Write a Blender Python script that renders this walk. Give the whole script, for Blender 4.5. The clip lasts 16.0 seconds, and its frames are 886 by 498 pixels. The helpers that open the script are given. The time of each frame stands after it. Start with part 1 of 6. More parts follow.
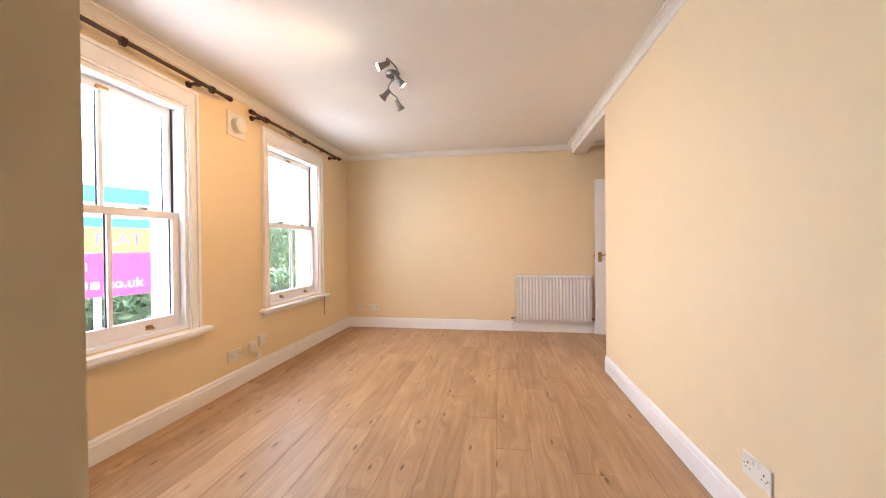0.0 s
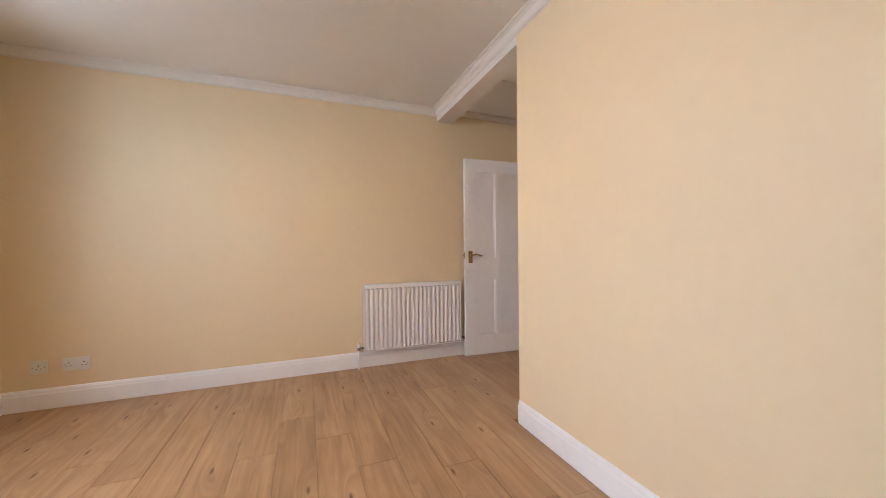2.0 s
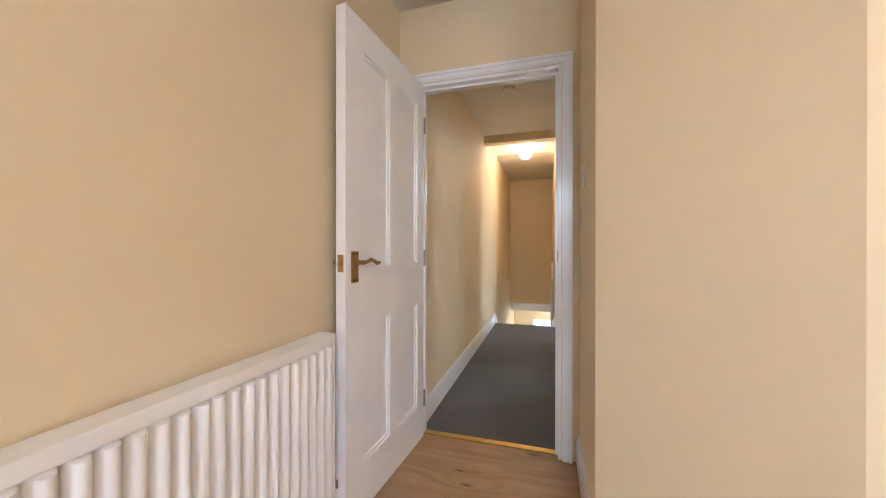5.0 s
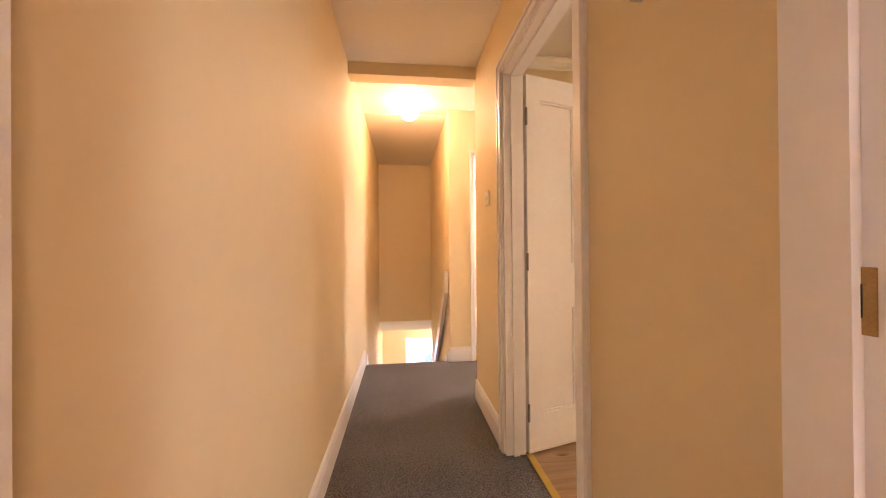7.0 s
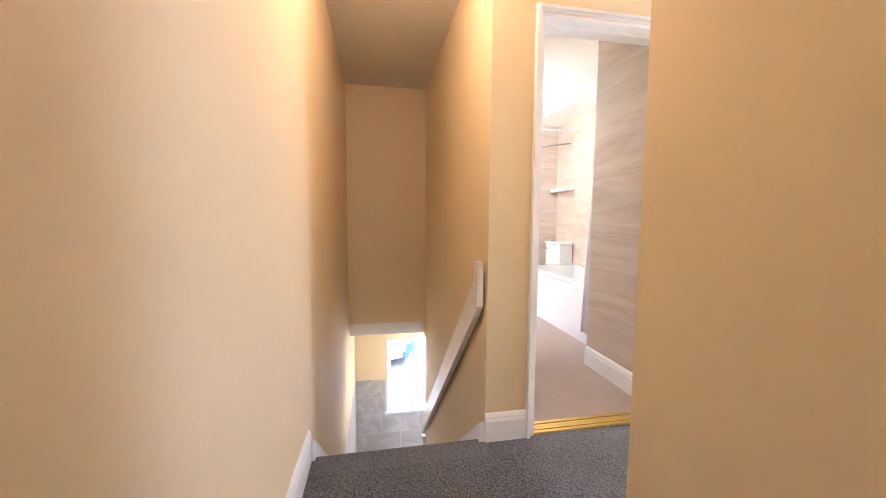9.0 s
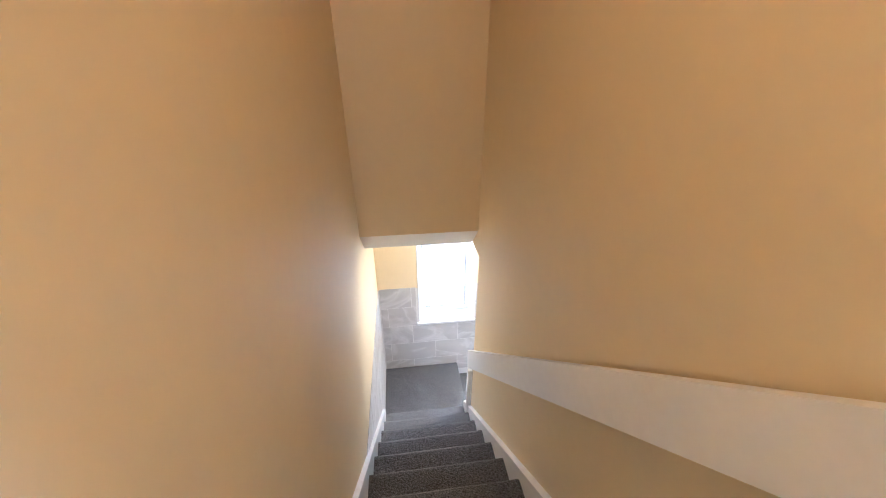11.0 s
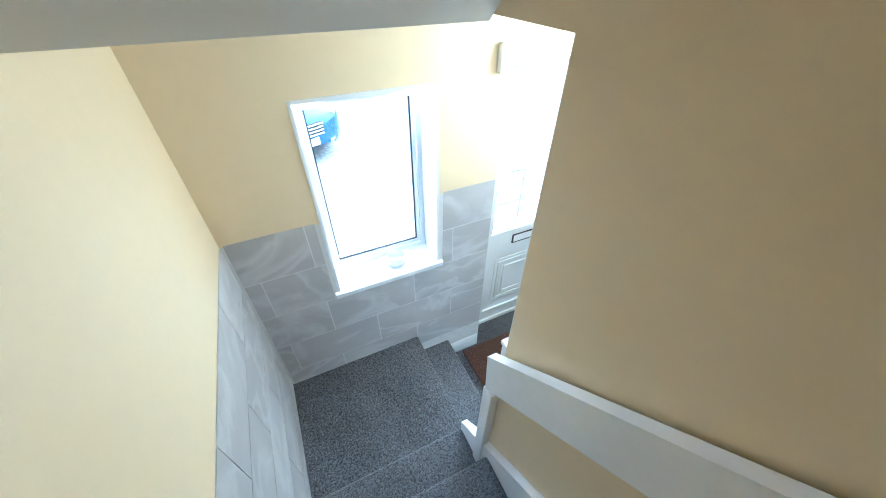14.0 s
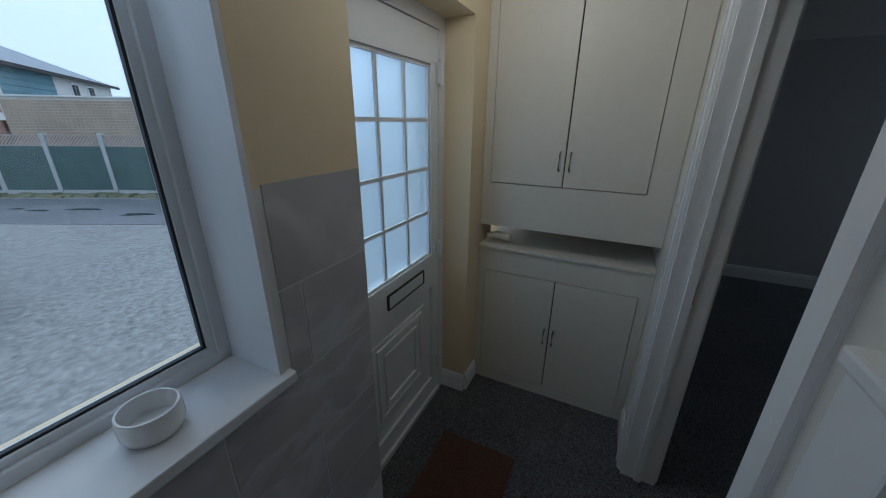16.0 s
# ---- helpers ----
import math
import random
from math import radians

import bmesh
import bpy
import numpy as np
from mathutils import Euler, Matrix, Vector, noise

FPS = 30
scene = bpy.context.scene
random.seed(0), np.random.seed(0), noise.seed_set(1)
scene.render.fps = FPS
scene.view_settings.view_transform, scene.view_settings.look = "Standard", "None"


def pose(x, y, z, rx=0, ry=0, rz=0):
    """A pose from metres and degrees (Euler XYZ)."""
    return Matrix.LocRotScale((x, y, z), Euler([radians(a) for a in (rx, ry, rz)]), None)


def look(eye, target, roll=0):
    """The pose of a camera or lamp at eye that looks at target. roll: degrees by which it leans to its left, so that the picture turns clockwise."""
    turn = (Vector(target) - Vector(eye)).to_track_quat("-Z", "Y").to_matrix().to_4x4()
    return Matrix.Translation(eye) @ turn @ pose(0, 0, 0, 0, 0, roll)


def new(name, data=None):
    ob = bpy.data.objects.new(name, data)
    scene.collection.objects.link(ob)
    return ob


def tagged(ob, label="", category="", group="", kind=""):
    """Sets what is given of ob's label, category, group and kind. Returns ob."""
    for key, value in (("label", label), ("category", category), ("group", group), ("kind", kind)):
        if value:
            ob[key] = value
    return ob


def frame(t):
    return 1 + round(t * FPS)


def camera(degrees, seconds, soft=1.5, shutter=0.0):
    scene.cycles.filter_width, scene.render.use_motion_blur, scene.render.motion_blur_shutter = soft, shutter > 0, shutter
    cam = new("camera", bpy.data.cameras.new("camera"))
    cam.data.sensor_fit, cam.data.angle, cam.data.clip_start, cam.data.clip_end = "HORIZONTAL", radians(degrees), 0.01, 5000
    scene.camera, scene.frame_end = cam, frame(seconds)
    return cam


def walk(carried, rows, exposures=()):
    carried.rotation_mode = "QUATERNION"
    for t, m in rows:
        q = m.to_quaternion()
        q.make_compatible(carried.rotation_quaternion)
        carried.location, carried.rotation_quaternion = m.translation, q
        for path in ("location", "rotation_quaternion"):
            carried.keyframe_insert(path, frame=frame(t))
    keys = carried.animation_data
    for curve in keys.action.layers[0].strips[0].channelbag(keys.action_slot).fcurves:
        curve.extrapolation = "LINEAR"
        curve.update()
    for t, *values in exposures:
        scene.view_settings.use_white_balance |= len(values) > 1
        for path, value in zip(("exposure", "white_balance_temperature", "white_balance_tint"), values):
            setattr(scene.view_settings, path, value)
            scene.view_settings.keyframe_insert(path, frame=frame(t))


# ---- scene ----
cam = camera(103.8, 16.0, soft=1.0)
PATH = [
    (0, (0.823, 1.157, 1.139), (0.51, 3.132, 1.122), -0.6),
    (0.5, (0.78, 1.507, 1.116), (0.73, 3.506, 1.101), -0.3),
    (1, (0.695, 1.892, 1.1), (0.886, 3.883, 1.093), -0.2),
    (1.5, (0.653, 2.283, 1.066), (1.082, 4.236, 1.07), -0.3),
    (2, (0.569, 2.668, 1.064), (1.303, 4.528, 1.064), -0.5),
    (2.5, (0.459, 3.088, 1.096), (1.531, 4.777, 1.081), 0.2),
    (3, (0.407, 3.5, 1.109), (1.715, 5.014, 1.09), 0.4),
    (5.3, (1.118, 5.185, 1.04), (3.073, 5.605, 1.042), 0.2),
    (5.5, (1.277, 5.24, 1.034), (3.251, 5.562, 1.04), 0.3),
    (6, (1.683, 5.365, 1.054), (3.679, 5.497, 1.059), -0.4),
    (6.5, (2.089, 5.418, 1.064), (4.088, 5.361, 1.075), -0.5),
    (7, (2.512, 5.418, 1.063), (4.498, 5.185, 1.071), -0.5),
    (7.5, (2.932, 5.444, 1.091), (4.9, 5.09, 1.088), -0.8),
    (8, (3.39, 5.471, 1.076), (5.355, 5.102, 1.072), -0.6),
    (8.5, (3.829, 5.483, 1.067), (5.794, 5.111, 1.064), 0.1),
    (9, (4.282, 5.47, 1.05), (6.241, 5.102, 0.892), 0.4),
    (9.5, (4.72, 5.452, 1.05), (6.659, 5.102, 0.705), 0.4),
    (10, (5.118, 5.48, 1.031), (7.029, 5.188, 0.521), 0.5),
    (12.3, (6.567, 5.493, 0.676), (8.062, 5.236, -0.626), -0.1),
    (12.5, (6.672, 5.494, 0.58), (8.163, 5.204, -0.722), -0.1),
    (13, (6.935, 5.497, 0.34), (8.4, 5.118, -0.967), 0.0),
    (13.5, (7.179, 5.446, 0.114), (8.616, 4.966, -1.192), 0.1),
    (14, (7.413, 5.423, -0.107), (8.781, 4.757, -1.405), 0.5),
    (14.5, (7.628, 5.427, -0.345), (8.951, 4.564, -1.571), 0.2),
    (15, (7.822, 5.385, -0.548), (9.06, 4.232, -1.615), 0.0),
    (15.5, (7.985, 5.357, -0.732), (9.044, 3.909, -1.616), 0.6),
    (16, (8.137, 5.233, -0.906), (8.958, 3.545, -1.599), 0.5),
]
walk(cam, [(t, look(*p)) for t, *p in PATH], [(0, 2.25, 5800, 10), (0.5, 2.0, 5750, 10), (1.5, 1.8, 5600, 8), (4.0, 1.85, 5400, 7), (5.5, 2.32, 5400, 4), (6.0, 2.35, 6300, 14), (6.5, 2.5, 7300, 23), (7.0, 2.62, 7800, 29), (8.0, 2.62, 7200, 27), (9.0, 2.36, 5550, 15), (9.5, 2.15, 5300, 11), (10.0, 2.1, 5300, 11), (12.0, 2.95, 5200, 8), (13.0, 2.68, 4800, 0), (14.0, 1.86, 4520, -6), (14.5, 1.02, 4450, -4), (15.0, 0.25, 4700, -2), (15.5, -0.6, 5020, 1), (16, -1.65, 5050, 2)])

# ---- world, sun and lamps ----
world = bpy.data.worlds.new("overcast_sky")
scene.world = world
world.use_nodes = True
wn = world.node_tree
wn.nodes.clear()
w_out = wn.nodes.new("ShaderNodeOutputWorld")
w_bg = wn.nodes.new("ShaderNodeBackground")
w_sky = wn.nodes.new("ShaderNodeTexSky")
w_sky.sky_type = "NISHITA"
w_sky.sun_disc = False
w_sky.sun_elevation = radians(42)
w_sky.sun_rotation = radians(150)
w_sky.air_density, w_sky.dust_density, w_sky.ozone_density = 1.0, 6.0, 0.6
w_bg.inputs["Strength"].default_value = 0.15
w_haze = wn.nodes.new("ShaderNodeMix")
w_haze.data_type = "RGBA"
w_haze.inputs["Factor"].default_value = 0.7
w_haze.inputs["B"].default_value = (24.0, 26.0, 29.0, 1)
wn.links.new(w_sky.outputs["Color"], w_haze.inputs["A"])
wn.links.new(w_haze.outputs["Result"], w_bg.inputs["Color"])
wn.links.new(w_bg.outputs["Background"], w_out.inputs["Surface"])

sun = new("sun", bpy.data.lights.new("sun", "SUN"))
sun.data.energy, sun.data.angle, sun.data.color = 1.0, radians(20), (1.0, 0.95, 0.88)
sun.matrix_world = look((20, -14, 22), (4, 3, 0))


def lamp(name, at, watts, colour, radius):
    ob = new(name, bpy.data.lights.new(name, "POINT"))
    ob.data.energy, ob.data.color, ob.data.shadow_soft_size = watts, colour, radius
    ob.location = at
    return ob


WARM = (1.0, 0.51, 0.21)
lamp("landing_lamp_light", (5.66, 5.345, 2.10), 2.0, WARM, 0.09)
lamp("bathroom_lamp_light", (7.8, 4.05, 2.22), 8, (1.0, 0.95, 0.90), 0.1)
lamp("lobby_lamp_light", (8.46, 4.08, -0.35), 7.0, (1.0, 0.78, 0.54), 0.11)


def spot(name, at, target, watts):
    ob = new(name, bpy.data.lights.new(name, "SPOT"))
    ob.data.energy, ob.data.color, ob.data.shadow_soft_size = watts, WARM, 0.03
    ob.data.spot_size, ob.data.spot_blend = radians(125), 0.8
    ob.matrix_world = look(at, target)
    return ob



def window_light(name, at, target, w, h, watts):
    """An area lamp that stands in for the sky's light in an opening."""
    ob = new(name, bpy.data.lights.new(name, "AREA"))
    ob.data.shape, ob.data.size, ob.data.size_y = "RECTANGLE", w, h
    ob.data.energy, ob.data.color = watts, (0.96, 0.98, 1.0)
    ob.matrix_world = look(at, target)
    return ob


window_light("window_1_sky", (-1.50, 2.81, 1.93), (0.6, 2.81, 1.1), 0.84, 0.30, 3.4)
window_light("window_2_sky", (-1.50, 4.59, 1.93), (0.6, 4.59, 1.1), 0.84, 0.30, 3.4)
window_light("front_door_sky", (9.03, 4.01, -1.11), (7.5, 4.01, -1.11), 0.62, 1.10, 1.9)
window_light("bedroom_window_sky", (5.04, 2.125, 1.45), (3.0, 2.6, 1.0), 0.86, 1.40, 9)
window_light("landing_window_sky", (5.41, 2.80, 1.45), (5.41, 5.0, 1.2), 0.42, 1.05, 2.2)
window_light("lobby_window_sky", (8.92, 5.075, -0.530), (8.0, 5.075, -1.9), 0.53, 0.20, 2.7)
# added fill lamp behind an unseen opening, brightens the back room
window_light("back_room_fill", (4.02, 1.6, -1.2), (6.0, 1.8, -1.4), 0.9, 0.9, 9)

# ---- materials ----
def material(name, colour, rough=0.5, metal=0.0, scale=0.0, amount=0.1, bump=0.0, bump_scale=200.0, coat=0.0, piece=0.0):
    """A painted or plain surface: base colour with two scales of variation, and a fine relief."""
    m = bpy.data.materials.new(name)
    m.use_nodes = True
    n, l = m.node_tree.nodes, m.node_tree.links
    b = n["Principled BSDF"]
    b.inputs["Roughness"].default_value, b.inputs["Metallic"].default_value = rough, metal
    b.inputs["Coat Weight"].default_value = coat
    b.inputs["Base Color"].default_value = (*colour, 1)
    tc = n.new("ShaderNodeTexCoord")
    if scale:
        big, fine = n.new("ShaderNodeTexNoise"), n.new("ShaderNodeTexNoise")
        big.inputs["Scale"].default_value, fine.inputs["Scale"].default_value = scale, scale * 14
        big.inputs["Detail"].default_value, fine.inputs["Detail"].default_value = 3, 4
        l.new(tc.outputs["Object"], big.inputs["Vector"]), l.new(tc.outputs["Object"], fine.inputs["Vector"])
        add = n.new("ShaderNodeMath")
        add.operation = "ADD"
        l.new(big.outputs["Fac"], add.inputs[0]), l.new(fine.outputs["Fac"], add.inputs[1])
        val = add.outputs[0]
        if piece:
            info, more = n.new("ShaderNodeObjectInfo"), n.new("ShaderNodeMath")
            more.operation, more.inputs[1].default_value = "MULTIPLY_ADD", piece
            l.new(info.outputs["Random"], more.inputs[0]), l.new(val, more.inputs[2])
            val = more.outputs[0]
        ramp = n.new("ShaderNodeMapRange")
        ramp.inputs["From Min"].default_value, ramp.inputs["From Max"].default_value = 0.6, 1.4 + piece
        ramp.inputs["To Min"].default_value, ramp.inputs["To Max"].default_value = 1 - amount, 1 + amount
        l.new(val, ramp.inputs["Value"])
        mul = n.new("ShaderNodeVectorMath")
        mul.operation = "SCALE"
        mul.inputs[0].default_value = colour
        l.new(ramp.outputs["Result"], mul.inputs["Scale"])
        l.new(mul.outputs["Vector"], b.inputs["Base Color"])
    if bump:
        t, bp = n.new("ShaderNodeTexNoise"), n.new("ShaderNodeBump")
        t.inputs["Scale"].default_value, t.inputs["Detail"].default_value = bump_scale, 3
        bp.inputs["Strength"].default_value, bp.inputs["Distance"].default_value = bump, 0.004
        l.new(tc.outputs["Object"], t.inputs["Vector"]), l.new(t.outputs["Fac"], bp.inputs["Height"])
        l.new(bp.outputs["Normal"], b.inputs["Normal"])
    return m


def wood_material(name, dark, light, axis="Y", stretch=14.0, rough=0.42, knots=True):
    """Oak boards: soft grain along one axis that bends round knots, another cut on each piece."""
    m = bpy.data.materials.new(name)
    m.use_nodes = True
    n, l = m.node_tree.nodes, m.node_tree.links
    b = n["Principled BSDF"]

    def maths(op, a, c=None, k=0.0):
        nd = n.new("ShaderNodeMath")
        nd.operation, nd.inputs[1].default_value = op, k
        l.new(a, nd.inputs[0])
        if c is not None:
            l.new(c, nd.inputs[2 if op == "MULTIPLY_ADD" else 1])
        return nd.outputs[0]

    def span(value, f0, f1, t0, t1):
        nd = n.new("ShaderNodeMapRange")
        for key, v in (("From Min", f0), ("From Max", f1), ("To Min", t0), ("To Max", t1)):
            nd.inputs[key].default_value = v
        l.new(value, nd.inputs["Value"])
        return nd.outputs["Result"]
    tc, info = n.new("ShaderNodeTexCoord"), n.new("ShaderNodeObjectInfo")
    off = n.new("ShaderNodeVectorMath")
    off.operation = "MULTIPLY_ADD"
    off.inputs[1].default_value = (37.0, 53.0, 11.0)
    l.new(info.outputs["Random"], off.inputs[0]), l.new(tc.outputs["Object"], off.inputs[2])
    vec, spot_mask = off.outputs["Vector"], None
    if knots:
        kmap, v = n.new("ShaderNodeMapping"), n.new("ShaderNodeTexVoronoi")
        kmap.inputs["Scale"].default_value = {"X": (1.9, 6.5, 6.5), "Y": (6.5, 1.9, 6.5), "Z": (6.5, 6.5, 1.9)}[axis]
        v.inputs["Scale"].default_value = 1.0
        v.voronoi_dimensions = "2D"
        l.new(vec, kmap.inputs["Vector"]), l.new(kmap.outputs["Vector"], v.inputs["Vector"])
        sep = n.new("ShaderNodeSeparateColor")
        l.new(v.outputs["Color"], sep.inputs["Color"])
        there = span(sep.outputs["Red"], 0.42, 0.54, 0.0, 1.0)
        bend = maths("MULTIPLY", span(v.outputs["Distance"], 0.0, 0.42, 0.10, 0.0), there)
        shift = n.new("ShaderNodeVectorMath")
        shift.operation = "ADD"
        comb = n.new("ShaderNodeCombineXYZ")
        l.new(bend, comb.inputs["Y" if axis == "X" else "X"])
        l.new(vec, shift.inputs[0]), l.new(comb.outputs["Vector"], shift.inputs[1])
        vec = shift.outputs["Vector"]
        spot_mask = maths("MULTIPLY", span(v.outputs["Distance"], 0.014, 0.075, 0.92, 0.0), there)
    mp, fp = n.new("ShaderNodeMapping"), n.new("ShaderNodeMapping")
    mp.inputs["Scale"].default_value = {"X": (1.0, stretch, stretch), "Y": (stretch, 1.0, stretch), "Z": (stretch, stretch, 1.0)}[axis]
    fp.inputs["Scale"].default_value = {"X": (4.0, 160.0, 160.0), "Y": (160.0, 4.0, 160.0), "Z": (160.0, 160.0, 4.0)}[axis]
    l.new(vec, mp.inputs["Vector"]), l.new(vec, fp.inputs["Vector"])
    grain, fine, cloud = n.new("ShaderNodeTexNoise"), n.new("ShaderNodeTexNoise"), n.new("ShaderNodeTexNoise")
    grain.inputs["Scale"].default_value, grain.inputs["Detail"].default_value, grain.inputs["Distortion"].default_value = 1.9, 3, 0.7
    fine.inputs["Scale"].default_value, fine.inputs["Detail"].default_value = 1.0, 3
    cloud.inputs["Scale"].default_value, cloud.inputs["Detail"].default_value = 2.2, 3
    l.new(mp.outputs["Vector"], grain.inputs["Vector"]), l.new(fp.outputs["Vector"], fine.inputs["Vector"]), l.new(off.outputs["Vector"], cloud.inputs["Vector"])
    mix = maths("MULTIPLY_ADD", fine.outputs["Fac"], grain.outputs["Fac"], 0.30)
    soft = maths("MULTIPLY_ADD", cloud.outputs["Fac"], mix, 0.55)
    tone = maths("MULTIPLY_ADD", info.outputs["Random"], soft, 0.16)
    ramp = n.new("ShaderNodeValToRGB")
    ramp.color_ramp.elements[0].color, ramp.color_ramp.elements[1].color = (*dark, 1), (*light, 1)
    l.new(span(tone, 0.62, 1.30, 0.0, 1.0), ramp.inputs["Fac"])
    colour = ramp.outputs["Color"]
    if knots:
        km = n.new("ShaderNodeMix")
        km.data_type = "RGBA"
        km.inputs["B"].default_value = (dark[0] * 0.36, dark[1] * 0.27, dark[2] * 0.2, 1)
        l.new(spot_mask, km.inputs["Factor"]), l.new(colour, km.inputs["A"])
        colour = km.outputs["Result"]
    l.new(colour, b.inputs["Base Color"])
    bp = n.new("ShaderNodeBump")
    bp.inputs["Strength"].default_value, bp.inputs["Distance"].default_value = 0.10, 0.002
    l.new(mix, bp.inputs["Height"]), l.new(bp.outputs["Normal"], b.inputs["Normal"])
    l.new(span(fine.outputs["Fac"], 0.3, 0.7, rough - 0.05, rough + 0.08), b.inputs["Roughness"])
    return m


def carpet_material(name, dark, light, rib):
    """Looped carpet: rows of small loops with flecks."""
    m = bpy.data.materials.new(name)
    m.use_nodes = True
    n, l = m.node_tree.nodes, m.node_tree.links
    b = n["Principled BSDF"]
    tc, v, f, w = n.new("ShaderNodeTexCoord"), n.new("ShaderNodeTexVoronoi"), n.new("ShaderNodeTexNoise"), n.new("ShaderNodeTexNoise")
    v.inputs["Scale"].default_value, v.inputs["Randomness"].default_value = rib, 0.6
    f.inputs["Scale"].default_value, w.inputs["Scale"].default_value = rib * 0.7, 3.0
    for t in (v, f, w):
        l.new(tc.outputs["Object"], t.inputs["Vector"])
    mul = n.new("ShaderNodeMath")
    mul.operation = "MULTIPLY_ADD"
    mul.inputs[1].default_value = 0.35
    l.new(w.outputs["Fac"], mul.inputs[0]), l.new(f.outputs["Fac"], mul.inputs[2])
    deep = n.new("ShaderNodeMath")
    deep.operation, deep.inputs[1].default_value = "MULTIPLY_ADD", -0.75
    l.new(v.outputs["Distance"], deep.inputs[0]), l.new(mul.outputs[0], deep.inputs[2])
    ramp = n.new("ShaderNodeValToRGB")
    ramp.color_ramp.elements[0].position, ramp.color_ramp.elements[1].position = 0.02, 0.72
    ramp.color_ramp.elements[0].color, ramp.color_ramp.elements[1].color = (*dark, 1), (*light, 1)
    l.new(deep.outputs[0], ramp.inputs["Fac"]), l.new(ramp.outputs["Color"], b.inputs["Base Color"])
    bp = n.new("ShaderNodeBump")
    bp.inputs["Strength"].default_value, bp.inputs["Distance"].default_value, bp.invert = 0.9, 0.006, True
    l.new(v.outputs["Distance"], bp.inputs["Height"]), l.new(bp.outputs["Normal"], b.inputs["Normal"])
    b.inputs["Roughness"].default_value, b.inputs["Sheen Weight"].default_value = 0.95, 0.25
    return m


def vein_material(name, base, vein, scale, squash, rough=0.3, width=0.06):
    """Stone-look tile: soft clouds and thin veins, another cut on each tile."""
    m = bpy.data.materials.new(name)
    m.use_nodes = True
    n, l = m.node_tree.nodes, m.node_tree.links
    b = n["Principled BSDF"]
    tc, info, mp = n.new("ShaderNodeTexCoord"), n.new("ShaderNodeObjectInfo"), n.new("ShaderNodeMapping")
    mp.inputs["Scale"].default_value, mp.inputs["Rotation"].default_value = squash, (0.06, 0.05, 0.04)
    off = n.new("ShaderNodeVectorMath")
    off.operation = "MULTIPLY_ADD"
    off.inputs[1].default_value = (17.0, 23.0, 31.0)
    l.new(info.outputs["Random"], off.inputs[0]), l.new(tc.outputs["Object"], off.inputs[2])
    l.new(off.outputs["Vector"], mp.inputs["Vector"])
    a, c = n.new("ShaderNodeTexNoise"), n.new("ShaderNodeTexNoise")
    a.inputs["Scale"].default_value, a.inputs["Detail"].default_value, a.inputs["Distortion"].default_value = scale, 4, 1.6
    c.inputs["Scale"].default_value, c.inputs["Detail"].default_value = scale * 2.2, 6
    l.new(mp.outputs["Vector"], a.inputs["Vector"]), l.new(mp.outputs["Vector"], c.inputs["Vector"])
    d, ab, r = n.new("ShaderNodeMath"), n.new("ShaderNodeMath"), n.new("ShaderNodeMapRange")
    d.operation, d.inputs[1].default_value, ab.operation = "SUBTRACT", 0.5, "ABSOLUTE"
    l.new(a.outputs["Fac"], d.inputs[0]), l.new(d.outputs[0], ab.inputs[0])
    r.inputs["From Min"].default_value, r.inputs["From Max"].default_value = 0.0, width
    r.inputs["To Min"].default_value, r.inputs["To Max"].default_value = 0.4, 0.0
    l.new(ab.outputs[0], r.inputs["Value"])
    cloud, mix = n.new("ShaderNodeValToRGB"), n.new("ShaderNodeMix")
    cloud.color_ramp.elements[0].position, cloud.color_ramp.elements[1].position = 0.3, 0.7
    cloud.color_ramp.elements[0].color = (base[0] * 0.82, base[1] * 0.82, base[2] * 0.84, 1)
    cloud.color_ramp.elements[1].color = (*base, 1)
    mix.data_type = "RGBA"
    mix.inputs["B"].default_value = (*vein, 1)
    l.new(c.outputs["Fac"], cloud.inputs["Fac"]), l.new(cloud.outputs["Color"], mix.inputs["A"])
    l.new(r.outputs["Result"], mix.inputs["Factor"]), l.new(mix.outputs["Result"], b.inputs["Base Color"])
    b.inputs["Roughness"].default_value = rough
    return m


def glass_material(name, rough=0.0, tint=(1, 1, 1)):
    m = bpy.data.materials.new(name)
    m.use_nodes = True
    b = m.node_tree.nodes["Principled BSDF"]
    b.inputs["Base Color"].default_value, b.inputs["Roughness"].default_value = (*tint, 1), rough
    b.inputs["Transmission Weight"].default_value, b.inputs["IOR"].default_value = 1.0, 1.45
    return m


def glow_material(name, colour, strength):
    m = bpy.data.materials.new(name)
    m.use_nodes = True
    b = m.node_tree.nodes["Principled BSDF"]
    b.inputs["Base Color"].default_value = (0.8, 0.8, 0.8, 1)
    b.inputs["Emission Color"].default_value, b.inputs["Emission Strength"].default_value = (*colour, 1), strength
    return m


CREAM = material("cream_wall_paint", (0.80, 0.665, 0.44), 0.6, scale=1.3, amount=0.02, bump=0.035, bump_scale=120)
CEIL = material("white_ceiling_paint", (0.80, 0.77, 0.72), 0.7, scale=1.1, amount=0.02, bump=0.04, bump_scale=100)
GLOSS = material("white_gloss_paint", (0.88, 0.88, 0.895), 0.28, scale=2.0, amount=0.03, bump=0.05, bump_scale=60, coat=0.2)
SATIN = material("off_white_satin_paint", (0.76, 0.73, 0.66), 0.4, scale=2.0, amount=0.03, bump=0.06, bump_scale=80)
UPVC = material("white_upvc", (0.82, 0.83, 0.85), 0.25, scale=3.0, amount=0.02)
RAD = material("radiator_enamel", (0.90, 0.90, 0.90), 0.3, scale=4.0, amount=0.02)
